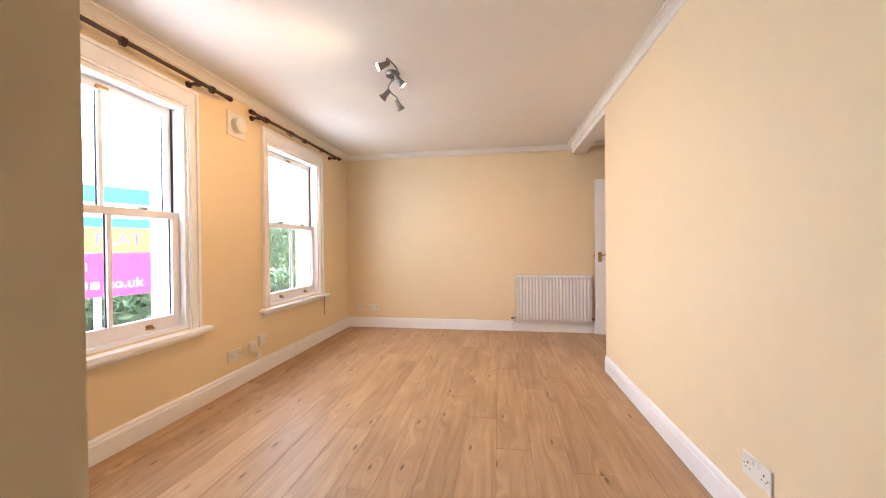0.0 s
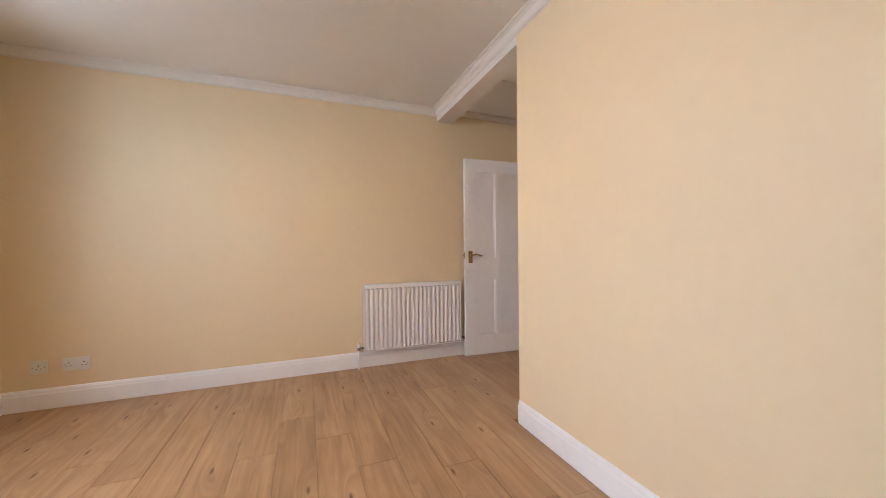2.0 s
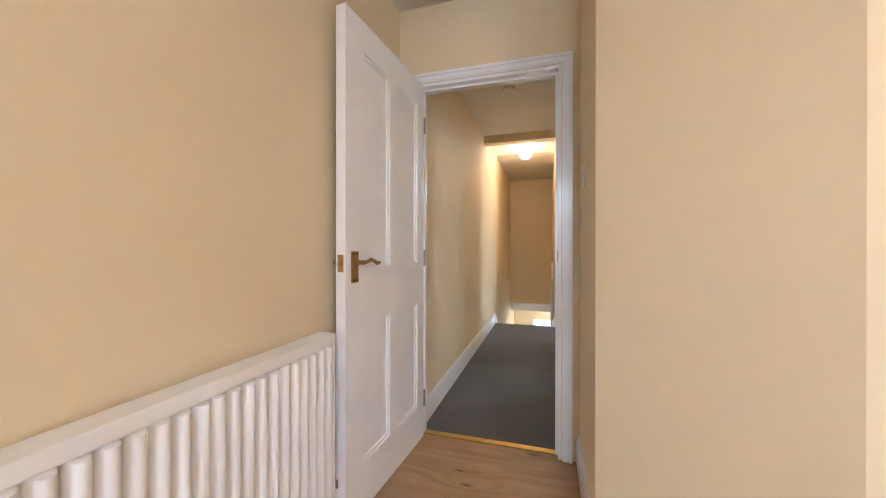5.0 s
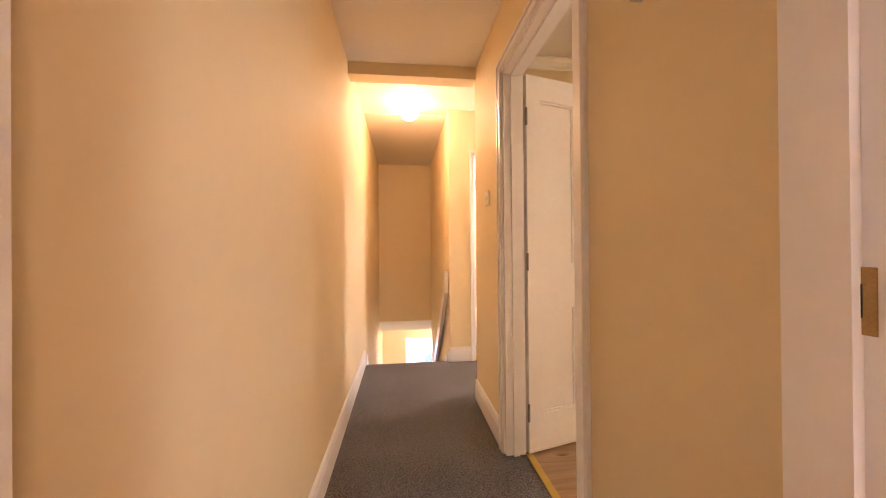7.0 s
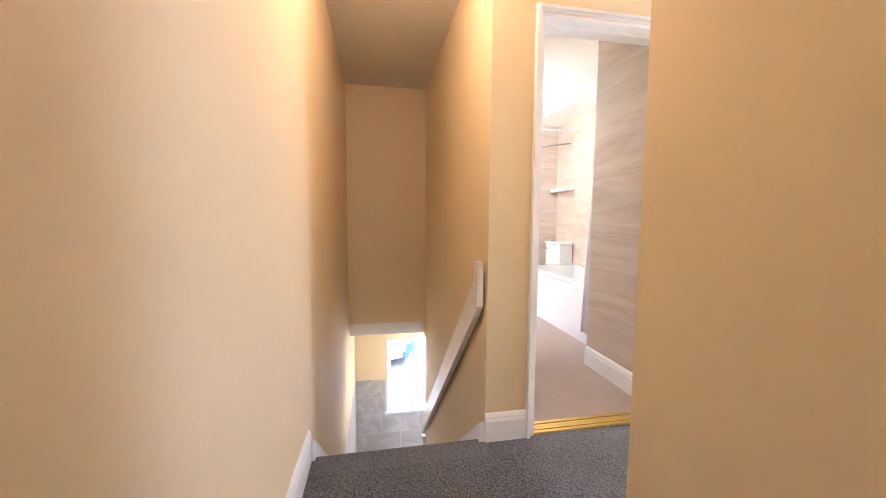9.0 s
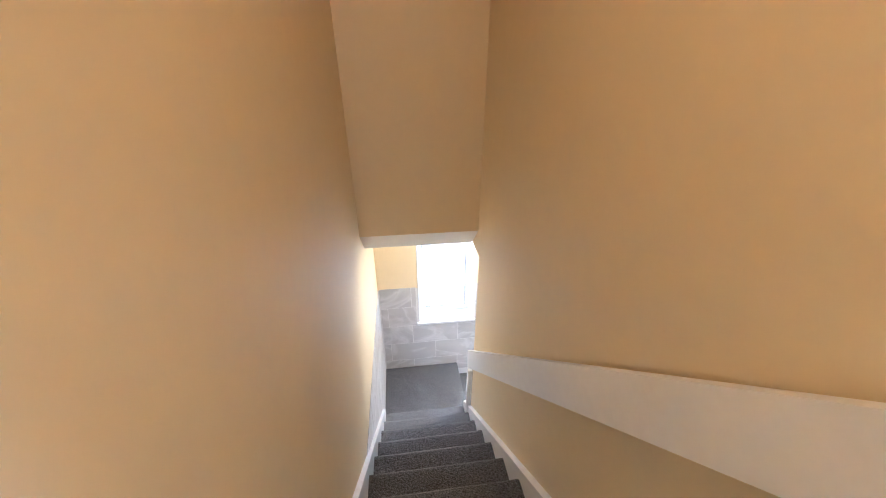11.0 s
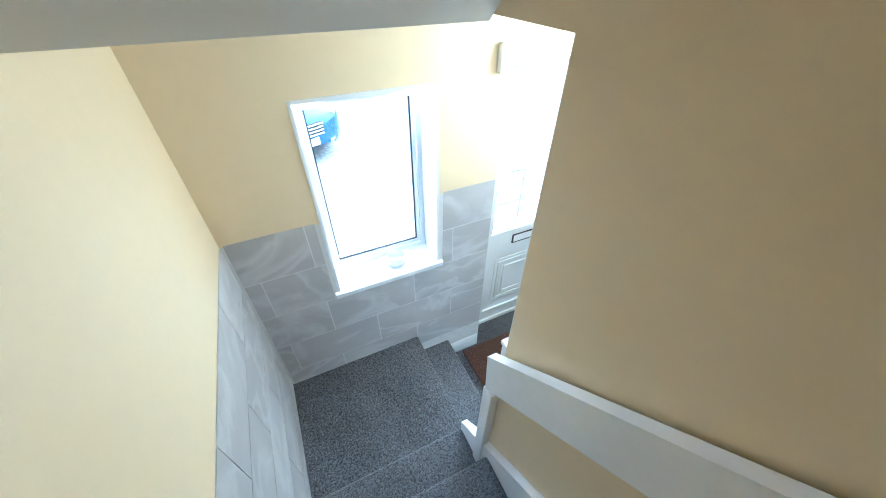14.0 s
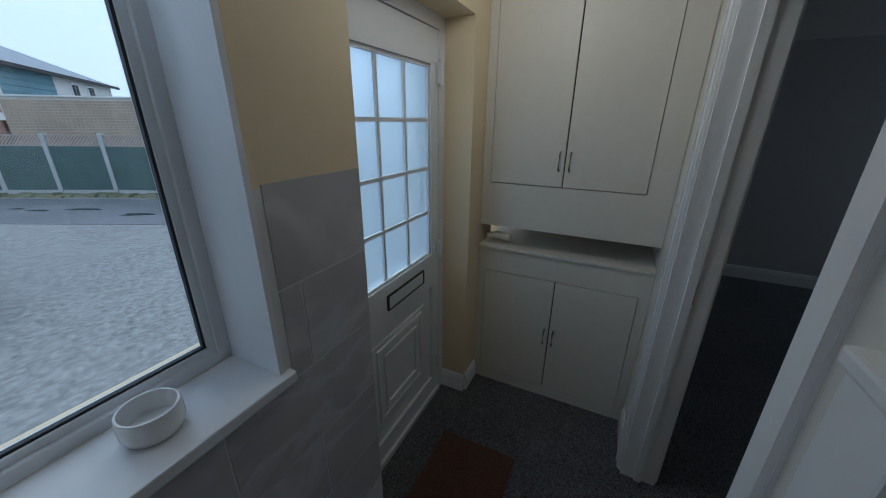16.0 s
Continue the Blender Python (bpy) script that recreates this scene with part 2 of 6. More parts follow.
BRASS = material("worn_brass", (0.40, 0.25, 0.10), 0.28, 0.9, scale=30, amount=0.25)
STEEL = material("brushed_steel", (0.26, 0.25, 0.24), 0.3, 0.9, scale=30, amount=0.15)
DARKWOOD = material("dark_stained_wood", (0.055, 0.018, 0.012), 0.35, scale=12, amount=0.3, bump=0.1, coat=0.2)
PLASTIC = material("white_plastic", (0.78, 0.76, 0.70), 0.35, scale=6, amount=0.03)
# near black: dark parts, and shade painted into holes and door gaps
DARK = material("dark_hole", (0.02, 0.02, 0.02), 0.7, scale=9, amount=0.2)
RUBBER = material("black_gasket", (0.03, 0.03, 0.035), 0.5, scale=9, amount=0.1)
OAK = wood_material("oak_laminate", (0.285, 0.165, 0.08), (0.53, 0.345, 0.19), stretch=16.0)
JOINT = material("floor_joint", (0.17, 0.09, 0.042), 0.7, scale=5, amount=0.2)
CARPET = carpet_material("grey_loop_carpet", (0.024, 0.024, 0.027), (0.22, 0.22, 0.243), 150)
VINYL = carpet_material("beige_bathroom_floor", (0.52, 0.40, 0.32), (0.70, 0.56, 0.47), 320)
MARBLE = vein_material("grey_marble_tile", (0.545, 0.525, 0.52), (0.78, 0.77, 0.77), 1.3, (1.0, 1.0, 1.6), 0.28, 0.06)
STONE = vein_material("beige_travertine_tile", (0.66, 0.565, 0.48), (0.42, 0.32, 0.23), 1.0, (0.7, 0.7, 3.8), 0.32, 0.075)
GROUT = material("pale_grout", (0.72, 0.71, 0.70), 0.8, scale=20, amount=0.1)
GLASS = glass_material("clear_glass")
FROST = glass_material("obscure_glass", 0.6, (0.66, 0.76, 0.83))
COIR = carpet_material("brown_coir", (0.045, 0.011, 0.002), (0.13, 0.036, 0.007), 220)
CERAMIC = material("white_ceramic", (0.82, 0.82, 0.82), 0.12, scale=3, amount=0.02, coat=0.4)
BRASSTRIM = material("gold_threshold", (0.62, 0.42, 0.10), 0.35, 0.8, scale=12, amount=0.15)


# ---- builders ----
def box(bm, x0, x1, y0, y1, z0, z1, bevel=0.0):
    """Adds a box, with its edges rounded by bevel."""
    vs = [bm.verts.new((x, y, z)) for x in (x0, x1) for y in (y0, y1) for z in (z0, z1)]
    fs = [bm.faces.new([vs[i] for i in f]) for f in ((0, 1, 3, 2), (4, 6, 7, 5), (0, 4, 5, 1), (2, 3, 7, 6), (0, 2, 6, 4), (1, 5, 7, 3))]
    if bevel:
        es = {e for f in fs for e in f.edges}
        bmesh.ops.bevel(bm, geom=list(es), offset=bevel, segments=2, affect="EDGES", profile=0.6)
    return bm


def turned(bm, profile, m=Matrix(), steps=20):
    """Adds a body of revolution about z from (radius, height) pairs, at the pose m."""
    rings = []
    for r, z in profile:
        if r < 1e-5:
            rings.append([bm.verts.new(m @ Vector((0, 0, z)))])
        else:
            rings.append([bm.verts.new(m @ Vector((r * math.cos(a), r * math.sin(a), z))) for a in (2 * math.pi * i / steps for i in range(steps))])
    for a, b in zip(rings, rings[1:]):
        for i in range(steps):
            j = (i + 1) % steps
            if len(a) == 1 and len(b) > 1:
                bm.faces.new((a[0], b[j], b[i]))
            elif len(b) == 1 and len(a) > 1:
                bm.faces.new((a[i], a[j], b[0]))
            elif len(a) > 1:
                bm.faces.new((a[i], a[j], b[j], b[i]))
    return bm


def tube(bm, points, radius, steps=10):
    """Adds a round bar through the points, with capped ends."""
    pts = [Vector(p) for p in points]
    rings = []
    for i, p in enumerate(pts):
        d = (pts[min(i + 1, len(pts) - 1)] - pts[max(i - 1, 0)]).normalized()
        q = d.to_track_quat("Z", "Y")
        rings.append([bm.verts.new(p + q @ Vector((radius * math.cos(a), radius * math.sin(a), 0))) for a in (2 * math.pi * k / steps for k in range(steps))])
    for a, b in zip(rings, rings[1:]):
        for i in range(steps):
            j = (i + 1) % steps
            bm.faces.new((a[i], a[j], b[j], b[i]))
    bm.faces.new(list(reversed(rings[0])))
    bm.faces.new(rings[-1])
    return bm


def prism(bm, outline, axis, a0, a1):
    """Extrudes an outline of (u, v) pairs along an axis: x takes (y, z), y takes (x, z), z takes (x, y)."""
    def place(u, v, a):
        return {"x": (a, u, v), "y": (u, a, v), "z": (u, v, a)}[axis]
    r0 = [bm.verts.new(place(u, v, a0)) for u, v in outline]
    r1 = [bm.verts.new(place(u, v, a1)) for u, v in outline]
    k = len(outline)
    for i in range(k):
        bm.faces.new((r0[i], r0[(i + 1) % k], r1[(i + 1) % k], r1[i]))
    bm.faces.new(list(reversed(r0)))
    bm.faces.new(r1)
    return bm


def mesh_of(name, bm, mat, smooth=False):
    bmesh.ops.recalc_face_normals(bm, faces=bm.faces)
    me = bpy.data.meshes.new(name)
    bm.to_mesh(me)
    bm.free()
    me.materials.append(mat)
    if smooth:
        for p in me.polygons:
            p.use_smooth = True
        me.set_sharp_from_angle(angle=radians(40))
    return me


def part(name, bm, mat, parent=None, label="", smooth=False):
    ob = new(name, mesh_of(name, bm, mat, smooth))
    if parent is not None:
        ob.parent = parent
    return tagged(ob, label)


def thing(name, label, category, group="", kind="", at=(0, 0, 0)):
    ob = new(name)
    ob.empty_display_size = 0.1
    ob.location = at
    return tagged(ob, label, category, group, kind)


def slab(name, axis, a0, a1, u0, u1, v0, v1, mat, holes=(), label="", category="wall"):
    """A wall or ceiling between a0 and a1 on its axis, with openings (u0, u1, v0, v1) right through it."""
    us = sorted({u0, u1, *[min(max(h[i], u0), u1) for h in holes for i in (0, 1)]})
    vs = sorted({v0, v1, *[min(max(h[i], v0), v1) for h in holes for i in (2, 3)]})

    def solid(i, j):
        if not (0 <= i < len(us) - 1 and 0 <= j < len(vs) - 1):
            return False
        u, v = (us[i] + us[i + 1]) / 2, (vs[j] + vs[j + 1]) / 2
        return not any(h[0] < u < h[1] and h[2] < v < h[3] for h in holes)

    def at(a, u, v):
        return {"x": (a, u, v), "y": (u, a, v), "z": (u, v, a)}[axis]
    bm = bmesh.new()
    for i in range(len(us) - 1):
        for j in range(len(vs) - 1):
            if not solid(i, j):
                continue
            p, q, r, s = us[i], us[i + 1], vs[j], vs[j + 1]
            quads = [[at(a, p, r), at(a, q, r), at(a, q, s), at(a, p, s)] for a in (a0, a1)]
            for di, dj, (c, d) in ((-1, 0, ((p, r), (p, s))), (1, 0, ((q, r), (q, s))), (0, -1, ((p, r), (q, r))), (0, 1, ((p, s), (q, s)))):
                if not solid(i + di, j + dj):
                    quads.append([at(a0, *c), at(a0, *d), at(a1, *d), at(a1, *c)])
            for quad in quads:
                bm.faces.new([bm.verts.new(c) for c in quad])
    bmesh.ops.remove_doubles(bm, verts=bm.verts, dist=1e-5)
    return tagged(part(name, bm, mat), label, category, kind="structure")


SKIRT = [(0, 0), (0.016, 0), (0.016, 0.100), (0.012, 0.112), (0.012, 0.122), (0.006, 0.135), (0, 0.138)]


def skirting(x0, y0, x1, y1, z=0.0, h=0.138, name="baseboard"):
    """A moulded skirting board along a wall, with the room on the left hand of the way from start to end."""
    d = Vector((x1 - x0, y1 - y0, 0))
    n = Vector((-d.y, d.x, 0)).normalized()
    bm = bmesh.new()
    rings = []
    for p in (Vector((x0, y0, z)), Vector((x1, y1, z))):
        rings.append([bm.verts.new(p + n * u + Vector((0, 0, v * h / 0.138))) for u, v in SKIRT])
    k = len(SKIRT)
    for i in range(k):
        bm.faces.new((rings[0][i], rings[0][(i + 1) % k], rings[1][(i + 1) % k], rings[1][i]))
    bm.faces.new(list(reversed(rings[0])))
    bm.faces.new(rings[1])
    return tagged(part(name, bm, GLOSS), "white gloss moulded skirting board along the wall", "skirting", kind="structure")


COVE = [(0, 0), (0.062, 0), (0.062, -0.008), (0.046, -0.012), (0.030, -0.022), (0.016, -0.042), (0.012, -0.056), (0, -0.062)]


def cornice(x0, y0, x1, y1, z):
    d = Vector((x1 - x0, y1 - y0, 0))
    n = Vector((-d.y, d.x, 0)).normalized()
    bm = bmesh.new()
    rings = [[bm.verts.new(p + n * u + Vector((0, 0, v))) for u, v in COVE] for p in (Vector((x0, y0, z)), Vector((x1, y1, z)))]
    k = len(COVE)
    for i in range(k):
        bm.faces.new((rings[0][i], rings[0][(i + 1) % k], rings[1][(i + 1) % k], rings[1][i]))
    bm.faces.new(list(reversed(rings[0])))
    bm.faces.new(rings[1])
    return tagged(part("trim", bm, CEIL), "white plaster cornice moulding below the ceiling", "cornice", kind="structure")


# ---- structure: upper floor ----
XL, XR, YF, YN, ZC = -1.31, 1.78, 5.87, 1.44, 2.43
W1 = (2.36, 3.265, 0.59, 2.13)
W2 = (4.13, 5.05, 0.59, 2.13)
OUT = material("white_render", (0.78, 0.78, 0.78), 0.8, scale=2.0, amount=0.06, bump=0.3, bump_scale=60)
slab("wall_west", "x", XL - 0.30, XL, 0.9, YF + 0.3, -0.1, ZC + 0.1, CREAM, [W1, W2], "cream painted outside wall with two sash window openings")
slab("wall_north", "y", YF, YF + 0.30, XL, 2.84, -0.1, ZC + 0.1, CREAM, (), "cream painted plaster wall behind the radiator")
slab("wall_east", "x", XR, XR + 0.14, YN, 4.48, -0.1, ZC + 0.1, CREAM, (), "plain cream painted plaster wall")
slab("wall_south", "y", YN - 0.10, YN, XL, XR, -0.1, ZC + 0.1, CREAM, [(0.42, 1.30, -0.2, 2.02)], "cream painted wall with an open doorway")
bm = bmesh.new()
prism(bm, [(1.78, 4.48), (2.17, 4.91), (2.74, 4.91), (2.74, 4.77), (2.22, 4.77), (1.92, 4.42), (1.92, 4.48)], "z", -0.1, ZC + 0.1)
tagged(part("wall_splay", bm, CREAM), "cream painted splayed wall end beside the alcove", "wall", kind="structure")
slab("wall_doorway", "x", 2.74, 2.84, 4.77, YF, -0.1, ZC + 0.1, CREAM, [(5.0, 5.755, -0.2, 1.965)], "cream painted wall with the sitting room doorway")
slab("ceiling_sitting_room", "z", ZC, ZC + 0.1, XL, XR + 0.16, YN, YF, CEIL, (), "white painted flat ceiling", "ceiling")
slab("ceiling_alcove", "z", 2.40, 2.5, XR + 0.16, 2.74, 4.42, YF, CEIL, [(1.98, 2.62, 5.09, 5.73)], "white painted alcove ceiling with a loft hatch", "ceiling")
bm = box(bmesh.new(), XR, XR + 0.16, 4.48, YF, 2.315, ZC)
tagged(part("beam_alcove", bm, CEIL), "white painted ceiling beam across the alcove opening", "beam", kind="structure")
slab("floor", "z", -0.12, -0.012, XL, 2.79, -0.6, YF, JOINT, (), "oak laminate floor of long boards", "floor")

# hall, landing, stairwell
YH = 5.777
slab("wall_hall_north", "y", YH, YH + 0.30, 2.84, 9.1, -2.6, ZC + 0.1, CREAM, (), "cream painted wall along hall and stairs")
slab("wall_hall_south", "y", 4.79, 4.89, 2.84, 4.97, -0.1, ZC + 0.1, CREAM, [(3.51, 4.27, -0.2, 1.985)], "cream painted hall wall with the bedroom doorway")
slab("wall_landing_west", "x", 4.87, 4.97, 1.0, 4.79, -0.1, ZC + 0.1, CREAM, [(1.64, 2.61, 0.65, 2.2)], "cream painted wall between bedroom and landing")
slab("wall_landing_east", "x", 5.81, 5.95, 2.95, 4.97, -0.1, ZC + 0.1, CREAM, [(4.005, 4.735, -0.2, 1.985), (3.10, 3.785, -0.2, 1.985)], "cream painted landing wall with two doorways")
slab("wall_landing_south", "y", 2.85, 2.95, 4.97, 5.95, -0.1, ZC + 0.1, CREAM, [(5.05, 5.77, 0.92, 1.98)], "cream painted end wall of the landing with a window")
slab("ceiling_hall", "z", 2.36, 2.46, 2.84, 4.93, 4.79, YH, CEIL, (), "white painted hall ceiling", "ceiling")
slab("ceiling_landing", "z", 2.41, 2.46, 5.05, 5.95, 2.95, YH, CEIL, (), "white painted ceiling over the landing", "ceiling")
slab("ceiling_stairs", "z", 2.40, 2.46, 5.95, 8.33, 4.73, YH, CEIL, (), "white painted ceiling over the stairs", "ceiling")
bm = box(bmesh.new(), 4.93, 5.05, 4.89, YH, 2.275, 2.46)
tagged(part("beam_hall", bm, CREAM), "cream painted dropped beam across the hall ceiling", "beam", kind="structure")
bm = box(bmesh.new(), 4.93, 5.05, 2.95, 4.89, 2.36, 2.46)
tagged(part("ceiling_strip", bm, CEIL), "white painted ceiling strip over the landing", "ceiling", kind="structure")
slab("floor_hall", "z", -0.12, 0.0, 2.79, 5.82, 4.77, YH, CARPET, (), "dark grey looped carpet on the hall floor", "carpet")
slab("floor_landing", "z", -0.12, 0.0, 4.97, 5.82, 2.95, 4.77, CARPET, (), "dark grey looped carpet on the landing floor", "carpet")

# stairwell: right wall, end wall with its sloped foot
slab("wall_stair_south", "y", 4.73, 4.97, 5.95, 8.33, -0.2, ZC + 0.1, CREAM, (), "cream painted wall beside the stairs")
slab("trim_stair_wall_end", "x", 7.884, 7.8865, 4.735, 4.9695, -2.52, -0.2, SATIN, (), "white painted end of the stair wall", "trim")
slab("wall_stair_lower", "y", 4.73, 4.97, 5.70, 7.884, -2.6, -0.2, CREAM, (), "cream painted lower wall beside the stairs")
tagged(part("trim_stair_end", prism(bmesh.new(), [(7.945, -0.028), (8.135, -0.213), (8.33, -0.213), (8.33, -0.028)], "y", 4.97, YH), CEIL), "white painted sloped edge under the hanging wall", "trim", kind="structure")
bm = prism(bmesh.new(), [(7.945, ZC), (7.945, -0.028), (8.33, -0.028), (8.33, ZC)], "y", 4.97, YH)
tagged(part("wall_stair_end", bm, CREAM), "cream painted wall hanging over the foot of the stairs", "wall", kind="structure")

# lobby
ZL = -2.52
LW = (4.78, 5.37, -1.50, -0.51)
slab("wall_lobby_east", "x", 8.79, 9.12, 3.2, YH, ZL - 0.1, 0.0, CREAM, [LW, (3.58, 4.44, ZL - 0.2, -0.47)], "cream painted outside wall with window and front door openings")
slab("wall_lobby_west", "x", 7.74, 7.88, 2.95, 4.73, ZL - 0.1, -0.2, SATIN, [(3.74, 4.68, ZL - 0.2, -0.52)], "white painted lobby wall with an open doorway")
slab("wall_lobby_south", "y", 2.85, 2.95, 7.74, 9.12, ZL - 0.1, -0.2, CREAM, (), "wall behind the lobby cupboards")
slab("ceiling_lobby", "z", -0.2, -0.1, 7.74, 8.79, 2.95, 4.73, CEIL, (), "white painted lobby ceiling", "ceiling")
slab("ceiling_lobby_stair", "z", -0.19, -0.1, 8.33, 8.79, 4.73, YH, CEIL, (), "white painted ceiling above the window landing", "ceiling")
slab("floor_lobby", "z", ZL - 0.15, ZL, 3.9, 9.12, 0.3, YH, CARPET, (), "dark grey looped carpet on the lobby floor", "carpet")

# ground floor room beyond the lobby doorway
GREYWALL = material("pale_grey_paint", (0.55, 0.54, 0.54), 0.6, scale=1.5, amount=0.05, bump=0.1, bump_scale=80)
slab("wall_back_room_south", "y", 0.5, 0.6, 3.9, 7.74, ZL - 0.1, -0.2, GREYWALL, (), "pale grey painted wall of the back room")
slab("wall_back_room_east", "x", 7.74, 7.84, 0.3, 2.85, ZL - 0.1, -0.2, GREYWALL, (), "pale grey painted side wall of the back room")
# the opening is added out of view, to let the fill lamp in
slab("wall_back_room_west", "x", 4.1, 4.2, 0.3, 5.83, ZL - 0.1, -0.2, GREYWALL, [(1.1, 2.1, -1.7, -0.7)], "pale grey painted far wall of the back room with an added unseen opening")
slab("ceiling_back_room", "z", -0.2, -0.12, 3.9, 7.74, 0.3, 4.73, CEIL, (), "white painted ceiling of the back room", "ceiling")
skirting(4.2, 0.6, 7.74, 0.6, ZL)
skirting(4.2, 4.7, 4.2, 0.6, ZL)

# bathroom
slab("wall_bath_south", "y", 2.90, 3.00, 5.95, 9.1, -0.1, ZC + 0.1, CREAM, (), "bathroom wall behind the bath")
slab("wall_bath_stub", "y", 3.0, 3.95, 5.95, 6.56, -0.1, ZC + 0.1, CREAM, (), "boxed-in wall at the head of the bath")
slab("wall_bath_east", "x", 8.80, 9.1, 3.0, 4.73, -0.1, ZC + 0.1, CREAM, [(3.95, 4.60, 0.75, 2.15)], "outside bathroom wall with a window")
slab("ceiling_bathroom", "z", 2.36, 2.46, 5.95, 8.80, 3.0, 4.73, CEIL, (), "white painted bathroom ceiling", "ceiling")
slab("floor_bathroom", "z", -0.08, 0.0, 5.82, 8.80, 3.0, 4.73, VINYL, (), "beige bathroom floor covering", "floor")

# bedroom
slab("wall_bed_south", "y", 0.9, 1.0, 1.81, 4.97, -0.1, ZC + 0.1, CREAM, (), "cream painted far bedroom wall")
slab("ceiling_bedroom", "z", 2.40, 2.5, 1.81, 4.87, 1.0, 4.79, CEIL, (), "white painted bedroom ceiling", "ceiling")
slab("floor_bedroom", "z", -0.12, -0.004, 2.79, 4.97, 0.9, 4.77, OAK, (), "oak laminate bedroom floor", "floor")
slab("floor_bedroom_west", "z", -0.12, -0.004, 1.81, 2.79, 0.9, 4.30, OAK, (), "oak laminate bedroom floor", "floor")
# space behind the camera
slab("wall_entry_south", "y", -0.7, -0.6, XL, XR, -0.1, ZC + 0.1, CREAM, (), "cream painted wall of the entry space")
slab("wall_entry_west", "x", XL - 0.1, XL, -0.6, 0.9, -0.1, ZC + 0.1, CREAM, (), "cream painted side wall of the entry space")
slab("wall_entry_east", "x", XR, XR + 0.14, -0.6, YN, -0.1, ZC + 0.1, CREAM, (), "cream painted side wall of the entry space")
slab("ceiling_entry", "z", ZC, ZC + 0.1, XL, XR, -0.6, YN, CEIL, (), "white painted ceiling", "ceiling")

# skirtings and cornices
skirting(XL, YF, XL, YN)
skirting(2.74, YF, XL, YF)
skirting(XR, YN, XR, 4.47)
skirting(XR, 4.47, 2.17, 4.91)
skirting(2.17, 4.91, 2.74, 4.91)
skirting(5.82, YH, 2.84, YH)
skirting(2.84, 4.89, 3.45, 4.89)
skirting(4.34, 4.89, 4.97, 4.89)
skirting(4.97, 4.905, 4.97, 2.95)
skirting(5.81, 4.768, 5.81, 4.974)
skirting(5.81, 3.80, 5.81, 3.972)
skirting(4.87, 1.0, 4.87, 4.79)
skirting(5.95, 3.95, 6.56, 3.95)
cornice(XL, YF, XL, YN, ZC)
cornice(XR, YF, XL, YF, ZC)
cornice(XR, YN, XR, YF, ZC)
cornice(4.87, 1.0, 4.87, 4.79, 2.40)


# ---- doors ----
def panel_door(name, width, height, label, handle=True, thick=0.042):
    """A four-panel door leaf, its hinge edge at x = 0, standing in the plane y = 0 with its face towards -y."""
    door = thing(name, label, "door")
    hs, ls, mu, top, mid, bot = 0.08, 0.12, 0.042, 0.125, 0.223, 0.20
    z0, zm0 = 0.008, 0.755
    c = (hs + width - ls) / 2
    bm = bmesh.new()
    for u0, u1, v0, v1 in ((0, hs, z0, height), (width - ls, width, z0, height), (c - mu, c + mu, bot, zm0), (c - mu, c + mu, zm0 + mid, height - top),
                           (hs, width - ls, z0, bot), (hs, width - ls, zm0, zm0 + mid), (hs, width - ls, height - top, height)):
        box(bm, u0, u1, -thick / 2, thick / 2, v0, v1)
    part("frame", bm, GLOSS, door)
    for u0, u1 in ((hs, c - mu), (c + mu, width - ls)):
        for v0, v1 in ((bot, zm0), (zm0 + mid, height - top)):
            bm = bmesh.new()
            box(bm, u0 - 0.005, u1 + 0.005, -0.006, 0.006, v0 - 0.005, v1 + 0.005)
            for sg in (-1, 1):
                e = 0.012
                for p0, p1, q0, q1 in ((u0, u0 + e, v0, v1), (u1 - e, u1, v0, v1), (u0 + e, u1 - e, v0, v0 + e), (u0 + e, u1 - e, v1 - e, v1)):
                    box(bm, p0, p1, min(sg * 0.006, sg * 0.014), max(sg * 0.006, sg * 0.014), q0, q1)
            part("panel", bm, GLOSS, door)
    if handle:
        for sg in (-1, 1):
            y = sg * (thick / 2)
            bm = box(bmesh.new(), width - 0.075, width - 0.033, min(y, y + sg * 0.006), max(y, y + sg * 0.006), 0.922, 1.042, 0.002)
            plate = part("handle_plate", bm, BRASS, door, "worn brass handle plate")
            bm = bmesh.new()
            x, yy = width - 0.054, y + sg * 0.045
            tube(bm, [(x, y, 1.0), (x, y + sg * 0.02, 1.0), (x, yy, 1.0)], 0.009)
            tube(bm, [(x + 0.006, yy, 0.998), (x - 0.02, yy, 1.002), (x - 0.045, yy, 1.010), (x - 0.07, yy, 1.004), (x - 0.092, yy, 0.993), (x - 0.108, yy, 0.997)], 0.0075)
            part("lever", bm, BRASS, plate, "curved brass lever", True)
            for zz in (0.932, 1.032):
                for dx in (-0.012, 0.012):
                    bm = turned(bmesh.new(), [(0, 0.0015), (0.005, 0.001), (0.005, 0)], Matrix.Translation((width - 0.054 + dx, y + sg * 0.006, zz)) @ pose(0, 0, 0, -90 * sg), 8)
                    part("screw", bm, DARK, plate)
        bm = box(bmesh.new(), width - 0.0005, width + 0.002, -0.012, 0.012, 0.965, 1.03)
        latch = part("latch_plate", bm, BRASS, door, "brass latch plate")
        part("bolt", box(bmesh.new(), width + 0.002, width + 0.012, -0.007, 0.007, 0.988, 1.008, 0.002), BRASS, latch)
    for z in (0.22, 1.0, height - 0.22):
        bm = tube(bmesh.new(), [(-0.004, -thick / 2 - 0.004, z - 0.045), (-0.004, -thick / 2 - 0.004, z + 0.045)], 0.006, 8)
        part("hinge", bm, STEEL, door)
    return door


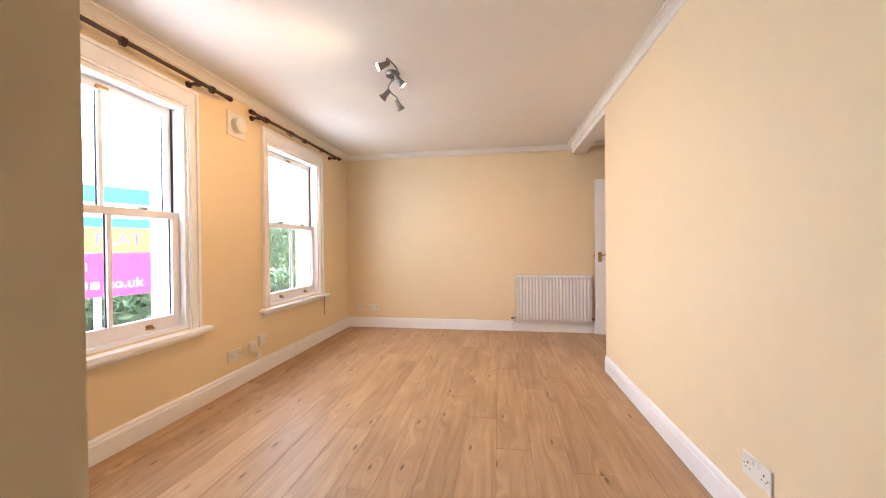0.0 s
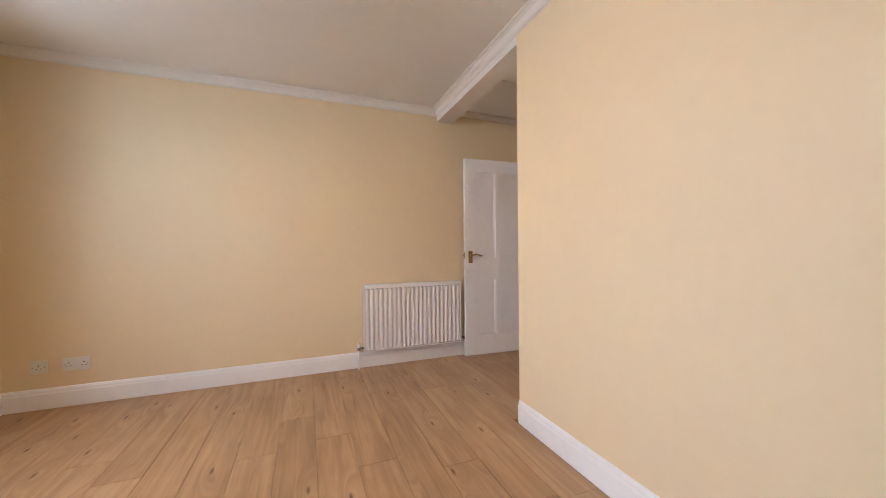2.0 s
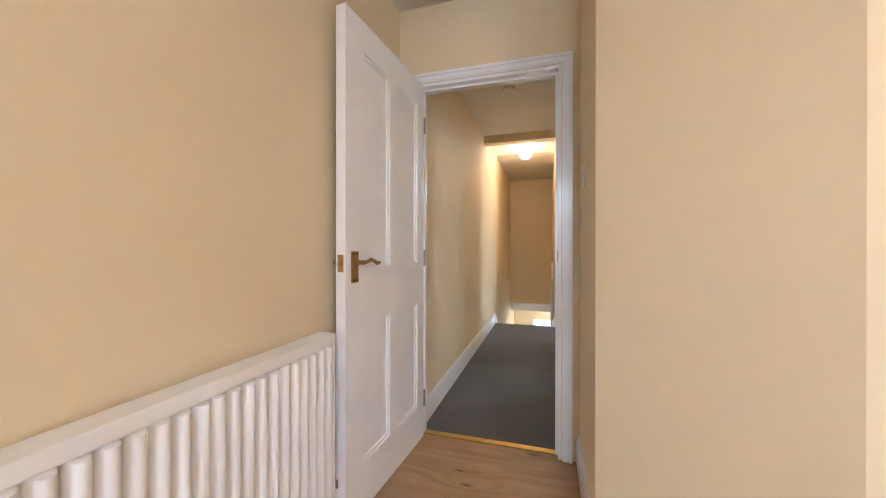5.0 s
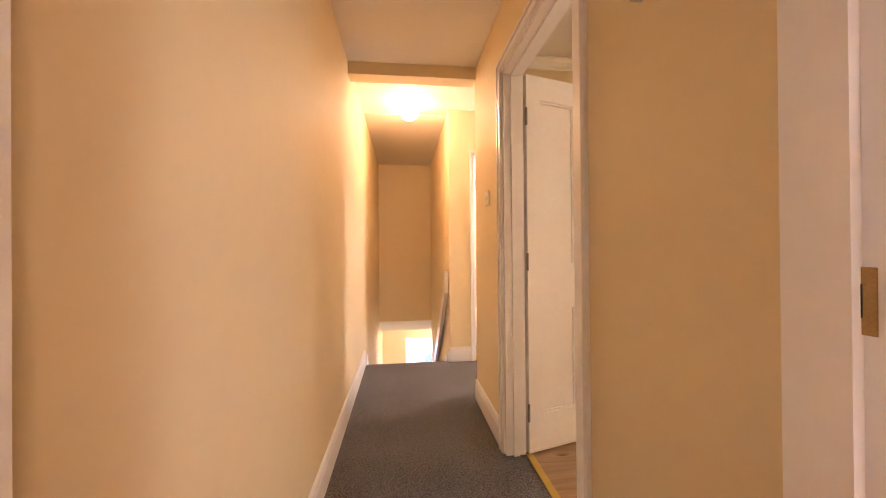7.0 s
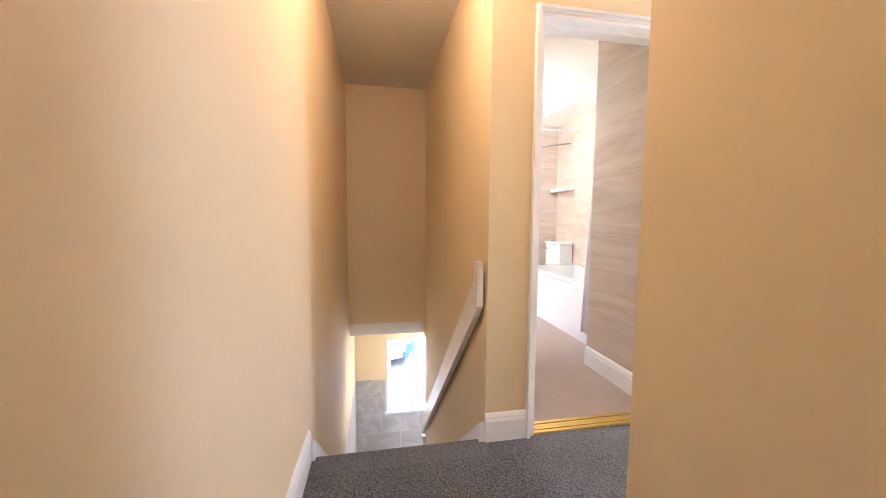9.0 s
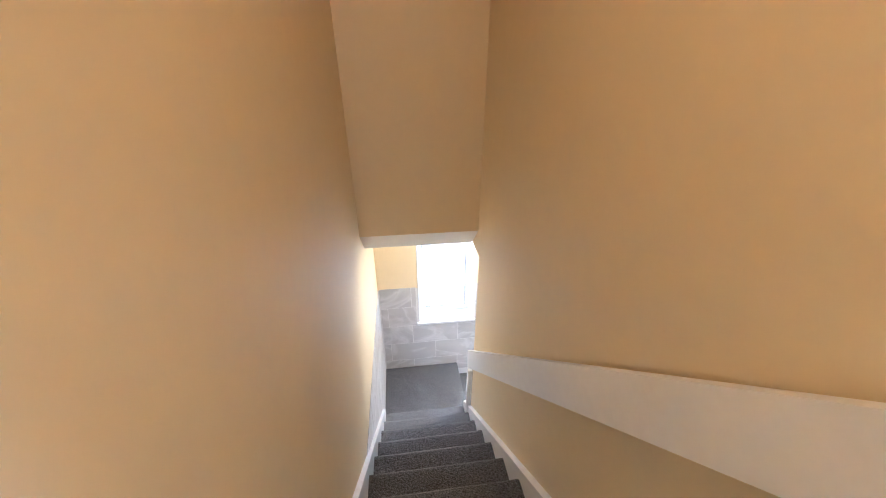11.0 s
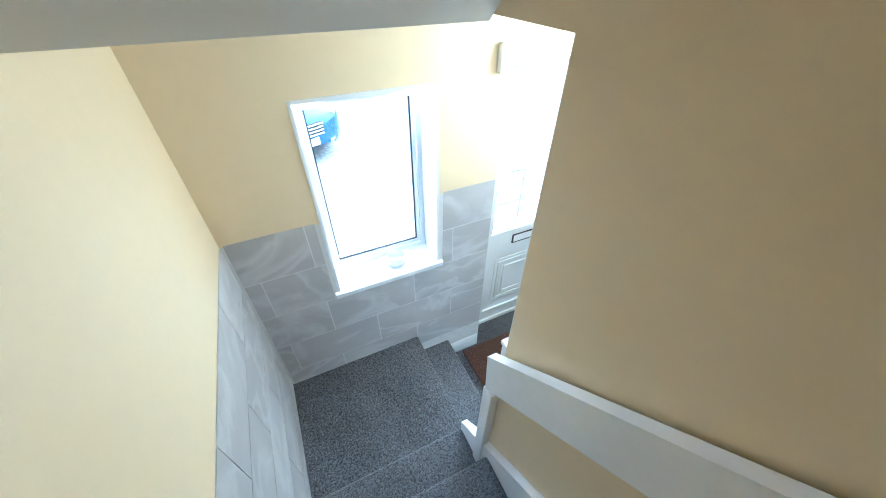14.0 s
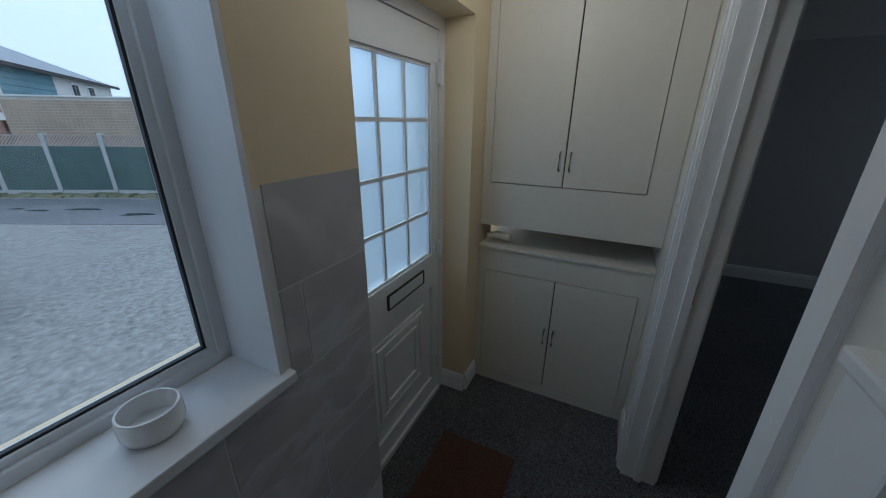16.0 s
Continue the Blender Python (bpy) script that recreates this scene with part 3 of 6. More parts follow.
def door_frame(name, axis, a0, a1, u0, u1, top, z=0.0, mat=None, sides=(-1, 1), width=0.065):
    """Lining and moulded architraves of a doorway through a wall between a0 and a1 on its axis."""
    mat = mat or GLOSS
    f = thing(name, "white gloss door lining with moulded architraves", "door frame", kind="structure")
    def place(bm, p0, p1, q0, q1, r0, r1):
        if axis == "x":
            box(bm, p0, p1, q0, q1, r0, r1)
        else:
            box(bm, q0, q1, p0, p1, r0, r1)
    e = 0.003
    for q0, q1, r0, r1 in ((u0 - 0.002, u0 + 0.012, z, top), (u1 - 0.012, u1 + 0.002, z, top), (u0, u1, top - 0.012, top + 0.002)):
        bm = bmesh.new()
        place(bm, a0 - e, a1 + e, q0, q1, r0, r1)
        part("lining", bm, mat, f)
    c = (a0 + a1) / 2
    bm = bmesh.new()
    for q0, q1, r0, r1 in ((u0 + 0.012, u0 + 0.024, z, top - 0.012), (u1 - 0.024, u1 - 0.012, z, top - 0.012), (u0 + 0.012, u1 - 0.012, top - 0.024, top - 0.012)):
        place(bm, c - 0.015, c + 0.015, q0, q1, r0, r1)
    part("door_stop", bm, mat, f)
    for s in sides:
        face = a1 if s > 0 else a0
        for depth, i0, i1 in ((0.012, 0.006, width), (0.018, 0.014, width - 0.02), (0.022, width - 0.016, width - 0.002)):
            bm = bmesh.new()
            p0, p1 = sorted((face, face + s * depth))
            place(bm, p0, p1, u0 - i1, u0 - i0, z, top + i0)
            place(bm, p0, p1, u1 + i0, u1 + i1, z, top + i0)
            place(bm, p0, p1, u0 - i1, u1 + i1, top + i0, top + i1)
            part("architrave", bm, mat, f)
    return f


door_frame("door_1", "x", 2.74, 2.84, 5.0, 5.755, 1.965, width=0.055)
leaf = panel_door("sitting_room_door", 0.705, 1.955, "open white four-panel door with brass lever handles")
leaf.matrix_basis = pose(2.735, 5.745, 0, 0, 0, 180 - 4.0) @ Matrix.Diagonal((1, -1, 1, 1))
door_frame("door_2", "y", 4.79, 4.89, 3.51, 4.27, 1.985)
leaf2 = panel_door("bedroom_door", 0.745, 1.975, "open white four-panel bedroom door with brass handle")
leaf2.matrix_basis = pose(4.268, 4.778, 0, 0, 0, -75)
door_frame("door_3", "x", 5.81, 5.95, 4.005, 4.735, 1.985, width=0.032)
door_frame("door_4", "x", 5.81, 5.95, 3.10, 3.785, 1.985, sides=())
cup = thing("landing_cupboard_door", "closed flush white painted cupboard door with small knob", "door")
part("leaf", box(bmesh.new(), 5.822, 5.858, 3.114, 3.771, 0.008, 1.972, 0.002), GLOSS, cup)
bm = turned(bmesh.new(), [(0, 0.034), (0.012, 0.032), (0.016, 0.024), (0.013, 0.016), (0.006, 0.010), (0.006, 0.004), (0.012, 0.002), (0.012, 0)], pose(5.822, 3.69, 1.112, 0, -90, 0), 14)
part("knob", bm, STEEL, cup, "small round metal knob", True)
for nm, x0, x1, y0, y1 in (("sitting_room_threshold", 2.775, 2.81, 5.014, 5.741), ("bedroom_threshold", 3.57, 4.26, 4.755, 4.79)):
    tagged(part(nm, box(bmesh.new(), x0, x1, y0, y1, 0, 0.006, 0.002), BRASSTRIM), "gold metal threshold strip on the floor", "threshold")
bth = thing("bathroom_threshold", "ribbed gold metal threshold strip on the floor", "threshold")
part("base", box(bmesh.new(), 5.812, 5.905, 4.018, 4.722, 0, 0.004), BRASSTRIM, bth)
for i in range(4):
    part("rib", box(bmesh.new(), 5.814 + i * 0.023, 5.834 + i * 0.023, 4.019, 4.721, 0.004, 0.008 + 0.002 * (i % 2), 0.001), BRASSTRIM, bth)
for nm, m in (("strike_plate", (2.79, 5.0395)), ):
    sp = tagged(part(nm, box(bmesh.new(), 2.765, 2.80, 5.012, 5.0142, 0.985, 1.045, 0.0005), BRASS), "brass strike plate in the door lining", "strike plate")
    part("keep_hole", box(bmesh.new(), 2.774, 2.790, 5.0142, 5.0149, 1.0, 1.03), DARK, sp)
sp = tagged(part("strike_plate", box(bmesh.new(), 5.895, 5.925, 4.017, 4.0192, 0.965, 1.045, 0.0005), BRASS), "brass strike plate in the door lining", "strike plate")
part("keep_hole", box(bmesh.new(), 5.902, 5.917, 4.0192, 4.0199, 0.99, 1.02), DARK, sp)


# ---- sash windows ----
def sash_window(name, y0, y1, z0, z1, mid):
    """A sliding sash window in the outside wall x = XL, opening y0..y1, z0..z1."""
    w = thing(name, "white painted timber sliding sash window", "window", kind="structure")
    xf = XL
    for k, (d, i0, i1) in enumerate(((0.014, 0.0, 0.088), (0.022, 0.012, 0.03), (0.026, 0.066, 0.086))):
        bm = bmesh.new()
        head = z1 + i1 + (0.035 if k != 1 else 0.0)
        box(bm, xf, xf + d, y0 - i1, y0 - i0, z0 - 0.03, z1 + i0)
        box(bm, xf, xf + d, y1 + i0, y1 + i1, z0 - 0.03, z1 + i0)
        box(bm, xf, xf + d, y0 - i1, y1 + i1, z1 + i0 + (0.035 if k == 2 else 0.0), head)
        if k == 2:
            box(bm, xf, xf + d, y0 - i1, y0 - i0, z1 + i0, z1 + i0 + 0.035)
            box(bm, xf, xf + d, y1 + i0, y1 + i1, z1 + i0, z1 + i0 + 0.035)
        part("casing", bm, GLOSS, w)
    bm = bmesh.new()
    box(bm, xf - 0.16, xf, y0 - 0.001, y0 + 0.02, z0, z1)
    box(bm, xf - 0.16, xf, y1 - 0.02, y1 + 0.001, z0, z1)
    box(bm, xf - 0.16, xf, y0 + 0.02, y1 - 0.02, z1 - 0.03, z1 + 0.001)
    box(bm, xf - 0.16, xf, y0 + 0.02, y1 - 0.02, z0, z0 + 0.02)
    part("box_frame", bm, GLOSS, w)
    bm = box(bmesh.new(), xf - 0.03, xf + 0.075, y0 - 0.135, y1 + 0.135, z0 - 0.045, z0 - 0.012, 0.008)
    part("window_sill", bm, GLOSS, w, smooth=True)
    part("sill_apron", box(bmesh.new(), xf, xf + 0.02, y0 - 0.10, y1 + 0.10, z0 - 0.075, z0 - 0.045), GLOSS, w)
    a0, a1 = y0 + 0.02, y1 - 0.02
    yc = (a0 + a1) / 2
    for nm, xs, c0, c1, rb, rt in (("upper_sash", xf - 0.115, mid - 0.02, z1 - 0.03, 0.04, 0.055), ("lower_sash", xf - 0.065, z0 + 0.02, mid + 0.025, 0.085, 0.045)):
        bm = bmesh.new()
        box(bm, xs - 0.02, xs + 0.02, a0, a0 + 0.05, c0, c1)
        box(bm, xs - 0.02, xs + 0.02, a1 - 0.05, a1, c0, c1)
        box(bm, xs - 0.02, xs + 0.02, a0 + 0.05, a1 - 0.05, c0, c0 + rb)
        box(bm, xs - 0.02, xs + 0.02, a0 + 0.05, a1 - 0.05, c1 - rt, c1)
        sash = part(nm, bm, GLOSS, w)
        part("glazing_bar", box(bmesh.new(), xs - 0.016, xs + 0.016, yc - 0.012, yc + 0.012, c0 + rb, c1 - rt, 0.003), GLOSS, sash)
        for b0, b1 in ((a0 + 0.05, yc - 0.012), (yc + 0.012, a1 - 0.05)):
            p = part("pane", box(bmesh.new(), xs - 0.002, xs + 0.002, b0, b1, c0 + rb, c1 - rt), GLASS, sash)
            p.visible_shadow = False
            bm = bmesh.new()
            for q0, q1, r0, r1 in ((b0, b0 + 0.006, c0 + rb, c1 - rt), (b1 - 0.006, b1, c0 + rb, c1 - rt)):
                box(bm, xs - 0.008, xs - 0.003, q0, q1, r0, r1)
            part("gasket", bm, RUBBER, sash, "dark glazing seal")
        if nm == "lower_sash":
            for yy in (a0 + 0.22, a1 - 0.22):
                bm = bmesh.new()
                box(bm, xs + 0.02, xs + 0.024, yy - 0.022, yy + 0.022, c0 + 0.02, c0 + 0.05, 0.001)
                tube(bm, [(xs + 0.022, yy - 0.018, c0 + 0.034), (xs + 0.045, yy - 0.016, c0 + 0.028), (xs + 0.05, yy, c0 + 0.026), (xs + 0.045, yy + 0.016, c0 + 0.028), (xs + 0.022, yy + 0.018, c0 + 0.034)], 0.004, 8)
                part("sash_lift", bm, BRASS, sash, "brass sash lift", True)
            for yy in (a0 + 0.24, a1 - 0.24):
                bm = box(bmesh.new(), xs - 0.018, xs + 0.018, yy - 0.03, yy + 0.03, c1, c1 + 0.008, 0.002)
                tube(bm, [(xs, yy - 0.02, c1 + 0.012), (xs + 0.004, yy + 0.035, c1 + 0.014)], 0.007, 8)
                part("sash_fastener", bm, STEEL, sash, "metal sash fastener", True)
        else:
            bm = box(bmesh.new(), xs + 0.02, xs + 0.04, yc - 0.03, yc + 0.03, c1 - 0.05, c1 - 0.03, 0.003)
            part("sash_eye", bm, BRASS, sash, "brass pull on the top rail")
    for yy in (a0 + 0.004, a1 - 0.004):
        part("sash_channel", box(bmesh.new(), xf - 0.094, xf - 0.086, yy - 0.006, yy + 0.006, mid + 0.03, z1 - 0.03), RUBBER, w, "dark sliding channel")
    return w


sash_window("window_1", *W1, 1.36)
sash_window("window_2", *W2, 1.36)
bm = tube(bmesh.new(), [(XL + 0.03, 5.13, 0.55), (XL + 0.025, 5.135, 0.45), (XL + 0.02, 5.13, 0.38), (XL + 0.022, 5.135, 0.32)], 0.0035, 6)
tagged(part("sash_cord", bm, DARKWOOD), "frayed brown cord hanging below the window sill", "cord")


# ---- curtain poles ----
def curtain_pole(y0, y1, z, brackets, rings):
    p = thing("curtain_pole", "dark stained wooden curtain pole with ball finials", "curtain pole", "curtain poles over the windows")
    x = XL + 0.085
    part("pole", tube(bmesh.new(), [(x, y0 + 0.06, z), (x, y1 - 0.06, z)], 0.0135, 14), DARKWOOD, p, smooth=True)
    for y, s in ((y0, 1), (y1, -1)):
        bm = turned(bmesh.new(), [(0, 0), (0.013, 0.004), (0.021, 0.017), (0.021, 0.025), (0.013, 0.038), (0.010, 0.042), (0.019, 0.048), (0.019, 0.056), (0.012, 0.062), (0.0135, 0.08)], pose(x, y, z, -90 * s, 0, 0), 16)
        part("finial", bm, DARKWOOD, p, smooth=True)
    for y in brackets:
        bm = turned(bmesh.new(), [(0, 0), (0.024, 0), (0.024, 0.01), (0.012, 0.02), (0.012, 0.055), (0.02, 0.065), (0.022, 0.09), (0.0, 0.095)], pose(XL + 0.001, y, z - 0.012, 0, 90, 0), 14)
        part("bracket", bm, DARKWOOD, p, smooth=True)
    for y in rings:
        bm = bmesh.new()
        pts = [(x + 0.021 * math.cos(a), y, z - 0.005 + 0.021 * math.sin(a)) for a in (2 * math.pi * k / 14 for k in range(15))]
        tube(bm, pts, 0.005, 8)
        part("ring", bm, DARKWOOD, p, smooth=True)
    return p


curtain_pole(1.9, 3.60, 2.30, (2.05, 3.29), (2.79, 2.805, 3.40, 3.415))
curtain_pole(3.79, 5.48, 2.29, (3.92, 5.34), (3.98, 3.995, 4.02, 4.36, 4.40, 4.62, 4.64, 5.0))


# ---- radiator ----
def radiator(x0, x1, y, z0, z1):
    r = thing("radiator", "white enamelled panel radiator with vertical ribs", "radiator")
    n = 22
    pitch = (x1 - x0 - 0.02) / n
    outline = []
    for i in range(n):
        a = x0 + 0.01 + i * pitch
        outline += [(a + f * pitch, d) for f, d in ((0.05, 0.010), (0.16, -0.004), (0.28, -0.014), (0.42, -0.018), (0.58, -0.018), (0.72, -0.014), (0.84, -0.004), (0.95, 0.010))]
    bm = bmesh.new()
    lo, hi = z0 + 0.03, z1 - 0.045
    front = [(x0 + 0.008, 0.0), *outline, (x1 - 0.008, 0.0)]
    rows = [[bm.verts.new((u, y + (0.004 if k in (0, 3) else v), z)) for u, v in front] for k, z in enumerate((z0 + 0.012, lo, hi, z1 - 0.035))]
    for a, b in zip(rows, rows[1:]):
        for i in range(len(front) - 1):
            bm.faces.new((a[i], a[i + 1], b[i + 1], b[i]))
    part("front_panel", bm, RAD, r, smooth=True)
    part("back_panel", box(bmesh.new(), x0 + 0.008, x1 - 0.008, y + 0.012, y + 0.05, z0 + 0.012, z1 - 0.036), RAD, r)
    part("top_grille", box(bmesh.new(), x0, x1, y - 0.014, y + 0.055, z1 - 0.036, z1, 0.004), RAD, r)
    for a, b in ((x0, x0 + 0.008), (x1 - 0.008, x1)):
        part("side_panel", box(bmesh.new(), a, b, y - 0.012, y + 0.055, z0, z1 - 0.036, 0.002), RAD, r)
    part("bottom_edge", box(bmesh.new(), x0 + 0.008, x1 - 0.008, y - 0.010, y + 0.05, z0, z0 + 0.012, 0.002), RAD, r)
    for x, s in ((x0, -1), (x1, 1)):
        xv = x + s * 0.045
        bm = tube(bmesh.new(), [(xv, y + 0.02, 0.0), (xv, y + 0.02, z0 + 0.02)], 0.008, 12)
        part("pipe", bm, GLOSS, r, "white painted supply pipe", True)
        bm = tube(bmesh.new(), [(x, y + 0.02, z0 + 0.035), (xv + s * 0.012, y + 0.02, z0 + 0.035)], 0.011, 12)
        turned(bm, [(0, 0), (0.014, 0), (0.014, 0.025), (0.011, 0.03), (0, 0.03)], Matrix.Translation((xv, y + 0.02, z0 + 0.015)), 12)
        v = part("valve", bm, STEEL, r, "metal radiator valve", True)
        if s < 0:
            bm = turned(bmesh.new(), [(0, 0.04), (0.013, 0.038), (0.015, 0.03), (0.015, 0.004), (0.012, 0), (0, 0)], Matrix.Translation((xv, y + 0.02, z0 + 0.045)), 14)
            part("valve_cap", bm, PLASTIC, v, "white valve cap", True)
    for x in (x0 + 0.15, x1 - 0.15):
        part("wall_bracket", box(bmesh.new(), x - 0.015, x + 0.015, y + 0.05, YF, z0 + 0.08, z1 - 0.1), RAD, r)
    return r


radiator(1.045, 1.99, 5.80, 0.15, 0.752)


# ---- sockets and switches ----
def plate(name, label, m, w, h, depth=0.009, switches=0, sockets=0, screws=True, category="socket"):
    """A wall plate in the xz plane, facing -y, at the pose m."""
    p = thing(name, label, category)
    part("plate", box(bmesh.new(), -w / 2, w / 2, -depth, 0, -h / 2, h / 2, 0.0025), PLASTIC, p)
    xs = [0] if sockets == 1 else [-w / 4 - 0.004, w / 4 + 0.004]
    for x in xs[:sockets]:
        bm = bmesh.new()
        for a, b, c, d in ((x - 0.003, x + 0.003, 0.006, 0.014), (x - 0.014, x - 0.007, -0.012, -0.008), (x + 0.007, x + 0.014, -0.012, -0.008)):
            box(bm, a, b, -depth - 0.0006, -depth + 0.001, c, d)
        part("pin_holes", bm, DARK, p)
        part("rocker", box(bmesh.new(), x * 0.35 - 0.005, x * 0.35 + 0.005, -depth - 0.003, -depth + 0.001, 0.016, 0.032, 0.001), PLASTIC, p)
    for i in range(switches):
        part("rocker", box(bmesh.new(), -0.007, 0.007, -depth - 0.004, -depth + 0.001, -0.014, 0.014, 0.002), PLASTIC, p)
    if screws:
        for x in (-w / 2 + 0.013, w / 2 - 0.013):
            bm = turned(bmesh.new(), [(0, 0.0012), (0.0035, 0.001), (0.0035, 0)], Matrix.Translation((x, -depth, 0)) @ pose(0, 0, 0, 90), 8)
            part("screw", bm, STEEL, p)
    p.matrix_basis = m
    return p


plate("wall_socket", "white double power socket low on the wall", pose(XL, 3.68, 0.27, 0, 0, 90), 0.147, 0.087, 0.012, sockets=2)
plate("wall_socket", "white single socket box on the wall", pose(XL, 3.88, 0.28, 0, 0, 90), 0.087, 0.087, 0.03, sockets=1)
plate("telephone_box", "white plastic telephone junction box on the wall", pose(XL, 4.0, 0.31, 0, 0, 90), 0.10, 0.095, 0.03, category="junction box")
plate("cable_clip_box", "small white cable box on the wall", pose(XL, 3.96, 0.19, 0, 0, 90), 0.05, 0.06, 0.02, category="junction box", screws=False)
bm = tube(bmesh.new(), [(XL + 0.012, 3.98, 0.26), (XL + 0.008, 3.96, 0.2), (XL + 0.02, 3.96, 0.155), (XL + 0.012, 4.1, 0.142), (XL + 0.012, 4.8, 0.142), (XL + 0.012, 5.5, 0.142)], 0.003, 6)
tagged(part("telephone_cable", bm, PLASTIC), "thin white cable running above the skirting board", "cable")
plate("wall_socket", "white aerial socket low on the wall", pose(-1.12, YF, 0.285, 0, 0, 0), 0.087, 0.087, 0.010, sockets=1)
plate("wall_socket", "white double power socket low on the wall", pose(-0.925, YF, 0.287, 0, 0, 0), 0.147, 0.087, 0.010, sockets=2)
plate("wall_socket", "white double power socket low on the wall", pose(XR, 2.62, 0.28, 0, 0, -90), 0.147, 0.087, 0.010, sockets=2)
plate("light_switch", "white light switch plate on cream wall", pose(2.495, 4.91, 1.365, 0, 0, 180), 0.087, 0.087, 0.009, 1, category="switch")
plate("light_switch", "white light switch plate on cream wall", pose(4.61, 4.89, 1.38, 0, 0, 180), 0.087, 0.087, 0.010, 1, category="switch")
plate("thermostat", "small white thermostat on the hall wall", pose(3.18, 4.89, 1.66, 0, 0, 180), 0.08, 0.11, 0.03, category="thermostat", screws=False)

# extractor vent
v = thing("wall_vent", "round white vent cover on a square plate", "vent")
part("plate", box(bmesh.new(), XL, XL + 0.012, 3.635, 3.825, 2.05, 2.25, 0.003), PLASTIC, v)
part("spigot", turned(bmesh.new(), [(0.062, 0.0), (0.062, 0.02), (0.05, 0.024), (0.05, 0.034)], pose(XL + 0.012, 3.73, 2.15, 0, 90, 0), 28), PLASTIC, v, smooth=True)
part("cover", turned(bmesh.new(), [(0, 0.052), (0.05, 0.052), (0.062, 0.046), (0.064, 0.034), (0.05, 0.032), (0, 0.032)], pose(XL + 0.012, 3.73, 2.15, 0, 90, 0), 28), PLASTIC, v, smooth=True)

# loft hatch
h = thing("loft_hatch", "white painted loft hatch panel with a thin frame", "hatch", kind="structure")
part("panel", box(bmesh.new(), 1.996, 2.604, 5.106, 5.714, 2.404, 2.424), CEIL, h)
bm = bmesh.new()
for x0, x1, y0, y1 in ((1.94, 1.982, 5.05, 5.77), (2.618, 2.66, 5.05, 5.77), (1.982, 2.618, 5.05, 5.092), (1.982, 2.618, 5.728, 5.77)):
    box(bm, x0, x1, y0, y1, 2.388, 2.402, 0.003)
part("frame", bm, CEIL, h)
part("lid", box(bmesh.new(), 1.94, 2.66, 5.05, 5.77, 2.5, 2.52), CEIL, h)

# ---- ceiling spotlights ----
GLOW = glow_material("lit_bulb", (1.0, 0.80, 0.50), 30.0)
sl = thing("ceiling_spotlight", "brushed steel ceiling bar with four adjustable spotlights", "ceiling light")
SX, SY = 0.06, 3.66
part("base", turned(bmesh.new(), [(0, ZC), (0.05, ZC), (0.055, ZC - 0.008), (0.045, ZC - 0.028), (0.012, ZC - 0.034), (0.012, ZC - 0.06), (0, ZC - 0.06)], Matrix.Translation((SX, SY, 0)), 24), STEEL, sl, smooth=True)
bd = Vector((-0.10, 0.55, 0)).normalized()
bar = [Vector((SX, SY, ZC - 0.055)) + bd * (0.30 * k / 8) + Vector((-bd.y, bd.x, 0)) * 0.05 * math.sin(k / 8 * math.pi) for k in range(-8, 9)]
part("bar", tube(bmesh.new(), bar, 0.006, 10), STEEL, sl, smooth=True)
aims = ((-8, (-0.75, -0.35, -0.45), True), (-3, (0.6, 0.25, -0.75), True), (3, (-0.7, 0.1, -0.6), True), (8, (0.35, 0.45, -0.75), True))
for i, (k, aim, lit) in enumerate(aims):
    p0 = bar[k + 8]
    d = Vector(aim).normalized()
    q = d.to_track_quat("Z", "Y").to_matrix().to_4x4()
    c = p0 + Vector((0, 0, -0.035)) + d * 0.01
    m = Matrix.Translation(c) @ q
    bm = turned(bmesh.new(), [(0, -0.028), (0.014, -0.026), (0.016, -0.015), (0.021, 0.03), (0.034, 0.062), (0.032, 0.062), (0.02, 0.03), (0, 0.02)], m, 20)
    tube(bm, [p0, c], 0.005, 8)
    head = part("spot_head", bm, STEEL, sl, smooth=True)
    part("bulb", turned(bmesh.new(), [(0, 0.058), (0.018, 0.057), (0.026, 0.052), (0.018, 0.036), (0, 0.034)], m, 16), GLOW if lit else CERAMIC, head, "lit warm bulb" if lit else "unlit bulb")
    if lit:
        spot("spotlight_beam", c + d * 0.075, c + d, 6.0)

# ---- hall fittings ----
sm = thing("smoke_alarm", "round white smoke alarm on the hall ceiling", "smoke alarm")
part("base", turned(bmesh.new(), [(0, 2.36), (0.055, 2.36), (0.055, 2.35), (0, 2.35)], Matrix.Translation((3.76, 5.36, 0)), 28), PLASTIC, sm)
part("body", turned(bmesh.new(), [(0, 2.322), (0.035, 2.322), (0.048, 2.330), (0.052, 2.35), (0, 2.35)], Matrix.Translation((3.76, 5.36, 0)), 28), PLASTIC, sm, smooth=True)
bm = bmesh.new()
for k in range(12):
    a = 2 * math.pi * k / 12
    box(bm, 3.76 + 0.049 * math.cos(a) - 0.003, 3.76 + 0.049 * math.cos(a) + 0.003, 5.36 + 0.049 * math.sin(a) - 0.003, 5.36 + 0.049 * math.sin(a) + 0.003, 2.334, 2.346)
part("vent_slot", bm, DARK, sm)

OPALW = glow_material("lit_white_opal", (1.0, 0.96, 0.9), 6.0)
OPAL = glow_material("lit_opal_glass", (1.0, 0.80, 0.55), 5.0)


